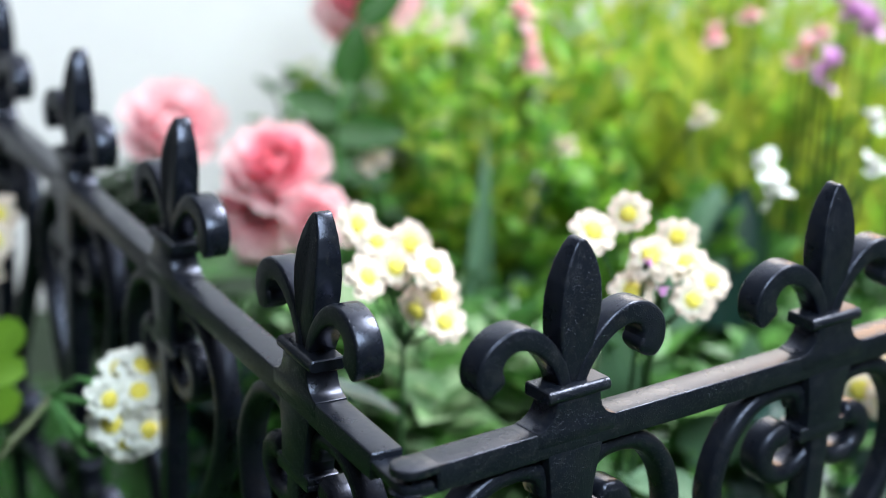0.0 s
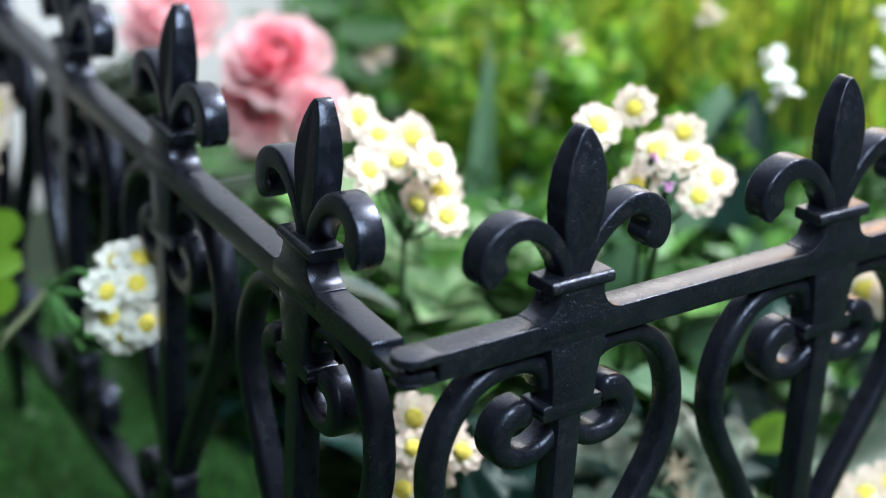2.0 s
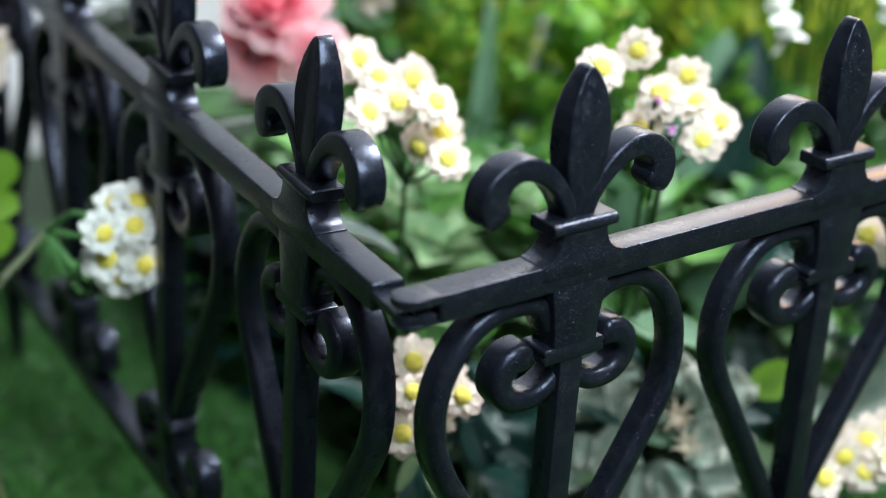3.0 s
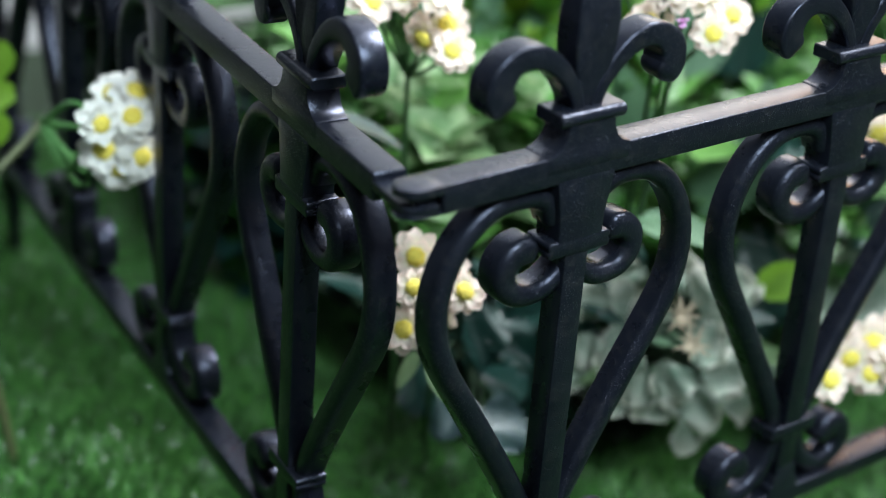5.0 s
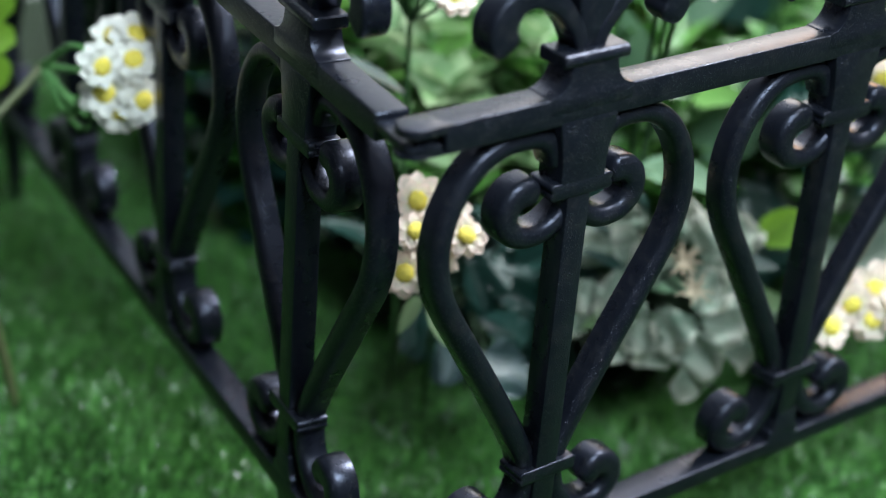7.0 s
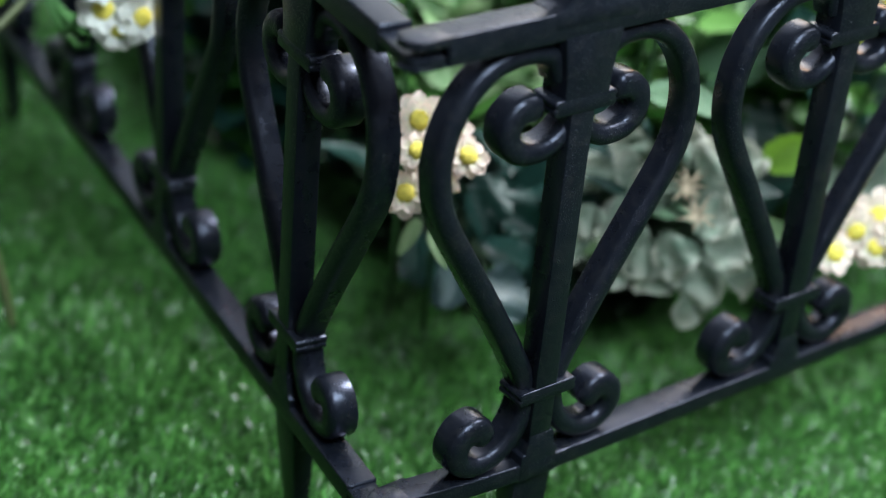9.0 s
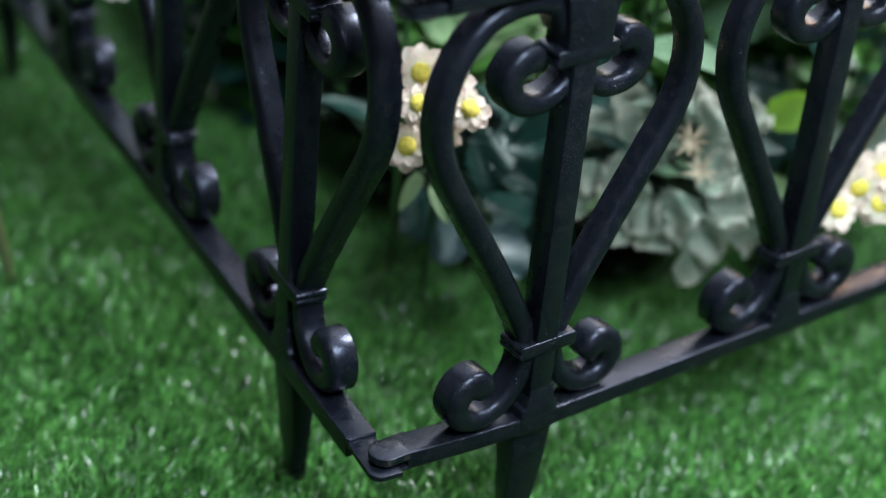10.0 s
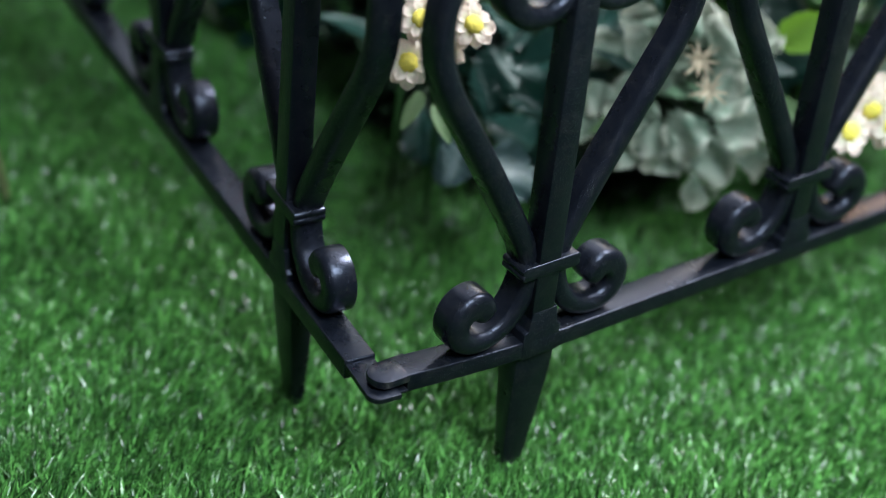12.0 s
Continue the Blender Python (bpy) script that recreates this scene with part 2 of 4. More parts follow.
def aimed(at, way, up=(0, 0, 1), roll=0.0):
    """A pose whose y runs along way and whose z is as near up as can be."""
    y = Vector(way).normalized()
    z = Vector(up) - y * y.dot(Vector(up))
    z = z.normalized() if z.length > 1e-4 else y.orthogonal().normalized()
    x = y.cross(z)
    return Matrix.Translation(at) @ Matrix((x, y, z)).transposed().to_4x4() @ Matrix.Rotation(roll, 4, "Y")


def blade_sheet(bm, m, length, width, shape, cup=0.0, droop=0.0, nx=4, ny=6, teeth=0, depth=0.0, wave=0.0, phase=0.0):
    """A leaf or petal along y: shape gives its half width from root (0) to tip (1); tip is kept as an attribute."""
    tip = bm.verts.layers.float.get("tip") or bm.verts.layers.float.new("tip")
    grid = []
    for j in range(ny + 1):
        t = j / ny
        half = width / 2 * shape(t)
        if teeth:
            half *= 1 + depth * (2 * abs((t * teeth + phase) % 1 - 0.5) - 0.5) * (0.65 + 0.45 * math.sin(11 * t + 2 * phase))
        row = []
        for i in range(nx + 1):
            s = 2 * i / nx - 1
            x = s * half
            z = cup * half * s * s - droop * length * t * t + wave * length * math.sin(7 * t + 3 * s + phase)
            v = bm.verts.new(m @ Vector((x, length * t * (1 - 0.12 * droop * t), z)))
            v[tip] = max(t, 0.92 * abs(s) ** 5 * min(1.0, 2.5 * t))
            row.append(v)
        grid.append(row)
    for a, b in zip(grid, grid[1:]):
        for i in range(nx):
            bm.faces.new((a[i], a[i + 1], b[i + 1], b[i]))
    return bm


def oval(t):
    return max(0.04, math.sin(math.pi * min(1, 0.06 + 0.94 * t) ** 0.8) ** 0.7) if t < 1 else 0.05


def lance(t):
    return max(0.03, (1 - t) ** 0.8 * min(1, 0.35 + 2.2 * t))


def petal_shape(t):
    return 0.32 + 0.68 * math.sin(min(1.0, t * 1.12) * math.pi * 0.62) if t < 0.98 else 0.62


def rounded(t):
    return 0.34 + 0.66 * math.sin(min(1.0, t / 0.72) * math.pi / 2) if t < 0.72 else max(0.12, math.sqrt(max(0.0, 1 - ((t - 0.72) / 0.285) ** 2)))


def heart(t):
    return max(0.05, (math.sin(math.pi * min(1, 0.18 + 0.82 * t)) ** 0.6))


def sheets(name, rows, material, parent, label="", kind="stuff"):
    """Many small leaves in one mesh: rows of root, direction, length, width, twist."""
    lean = np.array([(0, 0, 0), (0.5, 0.22, 0.05), (0.0, 0.3, -0.04), (-0.5, 0.22, 0.05), (0.42, 0.62, 0.02), (0.0, 0.66, -0.08), (-0.42, 0.62, 0.02), (0, 1, -0.12)])
    faces0 = [(0, 1, 2), (0, 2, 3), (1, 4, 5, 2), (2, 5, 6, 3), (4, 7, 5), (5, 7, 6)]
    verts, faces = [], []
    for at, way, length, width, roll in rows:
        m = np.array(aimed(at, way, (0, 0, 1), roll))
        p = lean * (width, length, length)
        k = len(verts)
        verts.extend((p @ m[:3, :3].T + m[:3, 3]).tolist())
        faces.extend(tuple(k + i for i in f) for f in faces0)
    me = bpy.data.meshes.new(name)
    me.from_pydata(verts, [], faces)
    me.materials.append(material)
    me.shade_smooth()
    ob = new(name, me)
    ob.parent = parent
    return tagged(ob, label, kind=kind)


# ---------------------------------------------------------------- the room
def box(bm, x0, x1, y0, y1, z0, z1):
    v = [bm.verts.new((x, y, z)) for z in (z0, z1) for y in (y0, y1) for x in (x0, x1)]
    for f in ((0, 2, 3, 1), (4, 5, 7, 6), (0, 1, 5, 4), (2, 6, 7, 3), (0, 4, 6, 2), (1, 3, 7, 5)):
        bm.faces.new([v[i] for i in f])
    return bm


WALL_Y = 0.80
for name, dims in (("wall_north", (-0.03, 2.6, WALL_Y, WALL_Y + 0.1, 0, 2.5)), ("wall_north_west", (-2.6, -0.03, WALL_Y + 0.03, WALL_Y + 0.1, 0, 2.5)), ("wall_south", (-2.6, 2.6, -3.1, -3.0, 0, 2.5)),
                   ("wall_west", (-2.7, -2.6, -3.1, WALL_Y + 0.1, 0, 2.5)), ("wall_east", (2.6, 2.7, -3.1, WALL_Y + 0.1, 0, 2.5))):
    tagged(new(name, mesh_of(name, box(bmesh.new(), *dims), WALL if name == "wall_north" else SHOW)), "plain white painted wall behind the flower bed" if name == "wall_north" else "plain grey painted wall", "wall", kind="structure")
tagged(new("ceiling", mesh_of("ceiling", box(bmesh.new(), -2.7, 2.7, -3.1, WALL_Y + 0.1, 2.5, 2.6), CEILING)), "plain white ceiling", "ceiling", kind="structure")
tagged(new("ground", mesh_of("ground", box(bmesh.new(), -2.7, 2.7, -3.1, WALL_Y + 0.1, -0.05, 0.004), BACKING)), "dark green backing of the artificial turf", "ground", kind="structure")


def turf(name, material, boxes, seed, lengths, width, label):
    """Turf blades, each bent once, leaning mostly one way with the pile."""
    rng = np.random.default_rng(seed)
    xy = np.concatenate([np.stack([rng.uniform(x0, x1, n), rng.uniform(y0, y1, n)], 1) for x0, x1, y0, y1, n in boxes])
    n = len(xy)
    patch = np.sin(xy[:, 0] * 31 + 2 * np.sin(xy[:, 1] * 23)) * np.cos(xy[:, 1] * 37 + xy[:, 0] * 11)
    h = rng.uniform(*lengths, n) * (1 + 0.15 * patch)
    az = rng.normal(0.35, 0.80, n) + 0.5 * patch
    tilt = np.abs(rng.normal(0.62, 0.34, n))
    flat = np.stack([np.cos(az), np.sin(az)], 1)
    turn = rng.uniform(0, np.pi, n)
    side = np.stack([np.cos(turn), np.sin(turn), 0 * turn], 1) * (rng.uniform(0.7, 1.3, n) * width / 2)[:, None]
    root = np.c_[xy, np.full(n, 0.0042)]
    mid = root + np.c_[flat * (h * 0.5 * np.sin(tilt * 0.6))[:, None], h * 0.55 * np.cos(tilt * 0.6)]
    top = mid + np.c_[flat * (h * 0.55 * np.sin(tilt * 1.7))[:, None], h * 0.5 * np.cos(tilt * 1.7)]
    verts = np.stack([root - side, root + side, mid + side * 0.9, mid - side * 0.9, top], 1).reshape(-1, 3)
    me = bpy.data.meshes.new(name)
    me.vertices.add(5 * n)
    me.vertices.foreach_set("co", verts.astype(np.float32).ravel())
    loops = (np.arange(n)[:, None] * 5 + np.array([0, 1, 2, 3, 3, 2, 4])).astype(np.int32).ravel()
    me.loops.add(7 * n)
    me.loops.foreach_set("vertex_index", loops)
    me.polygons.add(2 * n)
    me.polygons.foreach_set("loop_start", (np.arange(n)[:, None] * 7 + np.array([0, 4])).astype(np.int32).ravel())
    me.update(calc_edges=True)
    me.validate()
    me.materials.append(material)
    me.shade_smooth()
    return tagged(new(name, me), label, "grass", kind="stuff")


turf("artificial_grass", TURF, [(-0.22, 0.45, -0.20, 0.32, 215000), (-0.15, 0.22, 0.32, 0.62, 60000), (-0.5, 0.9, -0.5, 0.655, 60000)], 3, (0.0085, 0.0155), 0.00125, "short glossy green artificial turf round the fence")
turf("turf_thatch", THATCH, [(-0.22, 0.45, -0.20, 0.32, 26000), (-0.5, 0.9, -0.5, 0.655, 12000)], 4, (0.005, 0.010), 0.0009, "curled olive thatch between the turf blades")

# ---------------------------------------------------------------- the fence
BASE = 0.075      # height of the bottom rail's top edge
DEPTH = 12.0      # depth of the rails


LOOP = [(8, 156, 7.5), (11.5, 162.8, 7.8), (17.5, 166, 7.8), (25, 166.6, 7.8), (33, 165.2, 7.8), (40.5, 161, 7.8), (47, 153.8, 7.8), (51.4, 145, 7.8), (53.5, 135.5, 7.8),
        (53.3, 126.5, 7.9), (51.4, 117.5, 8), (47.4, 108.5, 8.2), (41.3, 98, 8.4), (31, 80.5, 8.6), (19.5, 60.5, 8.6), (10.5, 43.5, 8.4), (7.6, 36, 8), (7, 30, 8)]
CURL_TOP = [(3, 193, 4.5), (5.5, 200, 5.4), (10, 206.6, 6.2), (15.5, 211.6, 7), (21, 214.4, 7.8), (26.5, 215, 8.2), (32, 213, 9), (35.8, 208.5, 10.5), (36.2, 203.5, 11), (34.5, 200.5, 10.5)]
CURL_MID = [(2, 138, 6.5), (6, 134, 7), (11.5, 131, 7.5), (17.5, 130.4, 7.8), (23.5, 132, 8.2), (27.6, 137, 8.8), (27.4, 142.8, 9.4), (23.5, 146.8, 10), (18.5, 147.6, 10)]
CURL_LOW = [(5.8, 33, 7), (6.6, 25, 7.4), (9.4, 16.6, 7.8), (15, 10, 8), (21.5, 6.6, 8), (28.5, 6.4, 8.4), (34.4, 10, 9), (36, 16, 9.8), (33.2, 21.2, 10.6), (27.8, 22.4, 11.2), (24.2, 19.0, 10)]


def bead(bm, half, z0, z1, d0, d1):
    """A collar that runs across a picket: half round in front, square at its ends."""
    rings = []
    for x, s in ((-half, 0.80), (-half + 0.45, 1.0), (half - 0.45, 1.0), (half, 0.80)):
        ring = []
        for a, d in section(z1 - z0, d0, d1, 2.2, 0.7, 4):
            dd = (d0 + d1) / 2 + (d - (d0 + d1) / 2) * (0.75 + 0.25 * s)
            ring.append(bm.verts.new((x / 1000, dd / 1000, ((z0 + z1) / 2 + a * s) / 1000 + BASE)))
        rings.append(ring)
    for r0, r1 in zip(rings, rings[1:]):
        for k in range(len(r0)):
            bm.faces.new((r0[k], r0[k - 1], r1[k - 1], r1[k]))
    bm.faces.new(rings[0]), bm.faces.new(rings[-1])
    return bm


def picket_meshes():
    made = {}

    def keep(key, bm):
        made[key] = mesh_of(key, bm, PLASTIC)

    keep("bar", slab(bmesh.new(), [(-5.9, -4), (4.1, -4), (4.6, 190), (-5.4, 190)], 0.25, 10.2, 0.7))
    bm = slab(bmesh.new(), both([(1.3, 244.8), (3.6, 242), (6.3, 237), (8.2, 230.6), (8.9, 223.6), (8.7, 217), (7.4, 208.5), (5.4, 200), (4, 193)]), 2.6, 13.2, 0.9, 3)
    for v in bm.verts:
        # thinner towards the tip, and set back a little at the root
        z = (v.co.z - BASE) * 1000
        up, down = max(0.0, (z - 222) / 23), max(0.0, (212 - z) / 20)
        v.co.y = 0.0099 + (v.co.y - 0.0099) * (1 - 0.42 * up ** 1.4 - 0.2 * min(down, 1))
        v.co.x += 0.0015 * max(0.0, (z - 193) / 50)
    keep("blade", bm)
    neck = [(9.6, 191)] + [(9.7 + 7.8 * (1 - math.cos(radians(9 * k))), 190.8 - 9.6 * math.sin(radians(9 * k))) for k in range(1, 10)] + [(17.6, 181.1), (17.6, 175)]
    keep("neck", slab(bmesh.new(), both(neck), -0.1, 12.1, 0.5))
    boss = [(12.2, 172), (11.8, 169), (10.8, 163), (9.6, 156), (9.5, 150), (9.6, 145.5)]
    keep("boss", slab(bmesh.new(), both(boss), -0.15, 12.1, 0.6))
    keep("top_collar", bead(bmesh.new(), 13.7, 190.2, 195.0, -0.9, 12.8))
    for key, half, z0, z1 in (("middle_collar", 13.4, 143.8, 149.8), ("bottom_collar", 13.0, 29.4, 35.0)):
        zm = 0.5 * (z0 + z1)
        keep(key, slab(bmesh.new(), both([(half - 1.1, z1), (half - 0.1, z1 - 0.8), (half, zm + 0.9), (half - 0.8, zm + 0.1), (half, zm - 0.7), (half - 0.2, z0 + 0.7), (half - 1.1, z0)]), -0.2, 12.5, 0.6, 3))
    keep("foot", slab(bmesh.new(), both([(5.4, 14), (6.6, 6.2), (8.4, 5.4), (8.4, -6)]), 0.1, 11.9, 0.4))
    for s, side in ((1, "a"), (-1, "b")):
        keep("loop_" + side, sweep(bmesh.new(), LOOP, 2.2, 12.4, 3.4, 0.8, 5, s, False))
        keep("top_" + side, sweep(bmesh.new(), CURL_TOP, 2.9, 13.4, 1.3, 0.9, 5, s))
        keep("mid_" + side, sweep(bmesh.new(), CURL_MID, 1.6, 12.6, 3.2, 0.7, 5, s))
        keep("low_" + side, sweep(bmesh.new(), CURL_LOW, 1.6, 12.8, 3.2, 0.5, 5, s))
    bm = bmesh.new()
    rings = []
    for z, half, d0, d1 in ((-6, 8.6, 2.0, 12.2), (-20, 8.2, 2.8, 12.2), (-40, 6.8, 4.6, 12.0), (-60, 4.8, 6.6, 11.8), (-80, 2.0, 8.0, 11.0)):
        rings.append([bm.verts.new((x / 1000, d / 1000, z / 1000 + BASE)) for x, d in ((-half, d0), (half, d0), (half, d1), (-half, d1))])
    for a, b in zip(rings, rings[1:]):
        for k in range(4):
            bm.faces.new((a[k - 1], a[k], b[k], b[k - 1]))
    bm.faces.new(rings[0]), bm.faces.new(rings[-1])
    bmesh.ops.bevel(bm, geom=[e for e in bm.edges], offset=0.0007, segments=2, profile=0.5, affect="EDGES", clamp_overlap=True)
    keep("stake", bm)
    return made


PICKET = picket_meshes()


def picket(parent, x, staked, lean=0.0):
    pivot = Matrix.Translation((0, 0.006, BASE + 0.190))
    bent = pivot @ Matrix.Rotation(radians(lean), 4, "Y") @ pivot.inverted()
    bar = part("picket", PICKET["bar"], None, parent)
    bar.location.x = x
    for name, key in (("finial_blade", "blade"), ("neck", "neck"), ("boss", "boss"), ("collar", "top_collar"), ("collar", "middle_collar"), ("collar", "bottom_collar"), ("foot", "foot"),
                      ("loop", "loop_a"), ("loop", "loop_b"), ("finial_scroll", "top_a"), ("finial_scroll", "top_b"), ("upper_scroll", "mid_a"), ("upper_scroll", "mid_b"),
                      ("lower_scroll", "low_a"), ("lower_scroll", "low_b"), ("ground_stake", "stake")):
        if key != "stake" or staked:
            ob = part(name, PICKET[key], None, bar)
            if name in ("finial_blade", "finial_scroll"):
                ob.matrix_basis = bent
    return bar


def tongue(bm, sign, u_end, z0, z1, pivot=6.0, radius=5.7, d_mid=6.0):
    """A hinge tongue: a strip whose end is half round about the pivot, seen from above."""
    out = [(u_end, d_mid - radius), (u_end, d_mid + radius)]
    for k in range(13):
        a = radians(90 + 15 * k)
        out.append((pivot + radius * math.cos(a), d_mid + radius * math.sin(a)))
    low = [bm.verts.new((sign * x / 1000, d / 1000, z0 / 1000 + BASE)) for x, d in out]
    face = bm.faces.new(low)
    made = bmesh.ops.extrude_face_region(bm, geom=[face])
    top = [v for v in made["geom"] if isinstance(v, bmesh.types.BMVert)]
    for v in top:
        v.co.z = z1 / 1000 + BASE
    bmesh.ops.bevel(bm, geom=list({e for v in low + top for e in v.link_edges}), offset=0.0005, segments=2, profile=0.5, affect="EDGES", clamp_overlap=True)
    return bm


def knuckle(bm, sign, u_end, z0, z1):
    """The middle leaf of a hinge: a plate that lies between the other panel's two tongues, its outer corner rounded."""
    out = [(u_end, 0.3), (u_end, 11.4), (4.3, 11.0), (-4.6, 11.3)]
    out += [(-4.6 * math.cos(radians(10 * k)), 4.3 - 4.6 * math.sin(radians(10 * k))) for k in range(10)]
    low = [bm.verts.new((sign * x / 1000, d / 1000, z0 / 1000 + BASE)) for x, d in out]
    made = bmesh.ops.extrude_face_region(bm, geom=[bm.faces.new(low)])
    top = [v for v in made["geom"] if isinstance(v, bmesh.types.BMVert)]
    for v in top:
        v.co.z = z1 / 1000 + BASE
    bmesh.ops.bevel(bm, geom=list({e for v in low + top for e in v.link_edges}), offset=0.0006, segments=2, profile=0.5, affect="EDGES", clamp_overlap=True)
    return bm


def rail_bar(bm, sign, x0, x1, z0, z1, bend):
    """A rail with softened edges, bent back towards its hinged end, in millimetres."""
    rings = []
    for x, s in [(x0, 0.5), (x0 + 0.5, 0.0)] + [(x, 0.0) for x in (28, 36, 44, 52, 60, 70, 90, 150)] + [(x1 - 0.5, 0.0), (x1, 0.5)]:
        back = bend * min(1.0, max(0.0, (72 - x) / 52)) ** 1.4
        ring = [bm.verts.new((sign * x / 1000, (d + back) / 1000, ((z0 + z1) / 2 + a) / 1000 + BASE)) for a, d in section(z1 - z0 - 2 * s, s, DEPTH - s, 0.7, 0.7, 3)]
        rings.append(ring)
    for r0, r1 in zip(rings, rings[1:]):
        for k in range(len(r0)):
            bm.faces.new((r0[k], r0[k - 1], r1[k - 1], r1[k]))
    bm.faces.new(rings[0]), bm.faces.new(rings[-1])
    return bm


def fence_panel(m, sign, first, pitch, count, upper, hinge, label):
    panel = thing("fence_panel", (0, 0, 0), label, "garden fence", "fence panels")
    panel.matrix_world = m
    end = first + pitch * (count - 1) + first - hinge / 1000
    rows = (("top_rail", 170.8, 180.8, 0.0, 7.4), ("bottom_rail", -5.6, 1.8, 5.0, 12.4)) if upper else (("top_rail", 170.8, 180.6, 0.0, 0.0), ("bottom_rail", -6.4, 1.9, 0.0, 0.0))
    for name, z0, z1, bend, pivot in rows:
        rail = part(name, rail_bar(bmesh.new(), sign, hinge + bend * 0.7, end * 1000, z0, z1, bend), PLASTIC, panel)
        if upper:
            part("hinge_tongue", tongue(bmesh.new(), sign, hinge + bend + 4, z1 - 3.2, z1 - 0.02, pivot, 5.95, 6.0 + bend), WORN, rail, "rounded hinge tongue with scuffed top")
            part("hinge_tongue", tongue(bmesh.new(), sign, hinge + bend + 4, z0 + 0.02, z0 + 1.2, pivot, 5.8, 6.0 + bend), PLASTIC, rail, "thin lower hinge tongue")
        else:
            part("hinge_knuckle", knuckle(bmesh.new(), sign, hinge + 4, z1 - (5.6 if z0 > 0 else 3.5), z1 - (2.5 if z0 > 0 else 1.3)), PLASTIC, rail, "middle hinge leaf with a rounded corner")
    for k in range(count):
        picket(panel, sign * (first + k * pitch), k in (0, count - 1), -2.0 if upper and k == 1 else 0.0)
    return panel


TURN_B = 82.92
fence_panel(pose(0, 0, 0), 1, 0.0738, 0.13, 4, True, 15.6, "black moulded plastic fence panel with fleur-de-lis finials, hinged at its corner")
fence_panel(pose(0.0043, 0.0090, -0.0032, 0.15, 0.74, TURN_B + 180), -1, 0.0766, 0.13, 4, False, 17.6, "black moulded plastic fence panel running back towards the white wall")

# ---------------------------------------------------------------- the flower bed
rnd = random.Random(11)
VIEW = Vector((-0.55, -0.70, 0.42))


def jitter(v, amount):
    return (Vector(v).normalized() + Vector([rnd.uniform(-amount, amount) for _ in range(3)])).normalized()


def petal_kinds(material):
    """Four alike small petals along y, about a centimetre long."""
    return [mesh_of("petal", blade_sheet(bmesh.new(), Matrix(), 0.0104, 0.0066, rounded, 0.30, rnd.uniform(0.05, 0.40), 6, 7, 0, 0, 0.03, rnd.uniform(0, 6)), material, 80) for _ in range(4)]


def bloom(parent, pose_of, petals):
    """A small open flower along z: a beaded eye with two rings of petals round it."""
    head = part("bloom", EYE, None, parent, "open flower with a yellow eye")
    head.matrix_basis = pose_of
    for ring, count, size, lift in ((0, 9, 1.0, 0.05), (1, 7, 0.84, 0.42)):
        for i in range(count):
            a = 2 * math.pi * (i + 0.5 * ring) / count + rnd.uniform(-0.12, 0.12)
            way = Vector((math.cos(a), math.sin(a), lift + rnd.uniform(-0.12, 0.16)))
            ob = part("petal", rnd.choice(petals), None, head)
            k = size * rnd.uniform(0.9, 1.1)
            ob.matrix_basis = aimed((0.001 * math.cos(a), 0.001 * math.sin(a), 0.0008 * ring), way) @ Matrix.Diagonal((k, k, k, 1))
    return head


def eye_mesh():
    bm = bmesh.new()
    bmesh.ops.create_icosphere(bm, subdivisions=3, radius=0.0043)
    for v in bm.verts:
        v.co *= 1 + 0.16 * noise.noise(v.co * 900)
        v.co.z = v.co.z * 0.52 + 0.0018
    return mesh_of("flower_eye", bm, YELLOW, 80)


CREAM_FLOWERS, WHITE_FLOWERS, EYE = petal_kinds(CREAM), petal_kinds(WHITE), eye_mesh()
LEAF_MESHES = {}


def broad(kind):
    """Alike leaves of one kind share a mesh: along y, one metre long, normal z."""
    if kind not in LEAF_MESHES:
        material, width, shape, cup, droop, teeth, depth, wave = {
            "primrose": (DARK, 0.42, oval, 0.30, 0.25, 0, 0, 0.012), "frost": (FROST, 1.0, heart, 0.35, 0.30, 9, 0.55, 0.13),
            "teal": (TEAL, 0.80, heart, 0.25, 0.28, 8, 0.45, 0.09), "speckle": (SPECKLE, 0.46, oval, 0.30, 0.10, 0, 0, 0.008),
            "dark": (DARK, 0.58, oval, 0.25, 0.12, 0, 0, 0.006), "blade": (SPECKLE, 0.16, lance, 0.5, 0.12, 0, 0, 0.006),
            "shoot": (SOFT, 0.36, oval, 0.4, 0.15, 0, 0, 0.01), "mist": (MIST, 0.80, heart, 0.25, 0.25, 7, 0.25, 0.05), "deep": (TEAL, 0.44, oval, 0.3, 0.08, 0, 0, 0.008), "bright": (BRIGHT, 0.55, oval, 0.3, 0.25, 5, 0.16, 0.014), "lime": (LIME, 0.62, heart, 0.2, 0.25, 5, 0.2, 0.02)}[kind]
        made = []
        for k in range(3):
            bm = blade_sheet(bmesh.new(), Matrix(), 1.0, width * (0.92 + 0.08 * k), shape, cup, droop, 8, 36 if teeth else 14, teeth, depth, wave, 1.7 * k)
            blade_sheet(bm, Matrix.Translation((0, 0, -0.006)), 0.96, 0.022, lance, 0, droop, 2, 12, 0, 0, 0, 0)
            made.append(mesh_of("leaf", bm, material, 60))
        LEAF_MESHES[kind] = made
    return rnd.choice(LEAF_MESHES[kind])


def leaf(parent, kind, at, way, length, up=(0, 0, 1), roll=0.0, label=""):
    ob = new("leaf", broad(kind))
    ob.parent = parent
    ob.matrix_basis = aimed(at, way, up, roll) @ Matrix.Diagonal((length, length, length, 1))
    return tagged(ob, label)


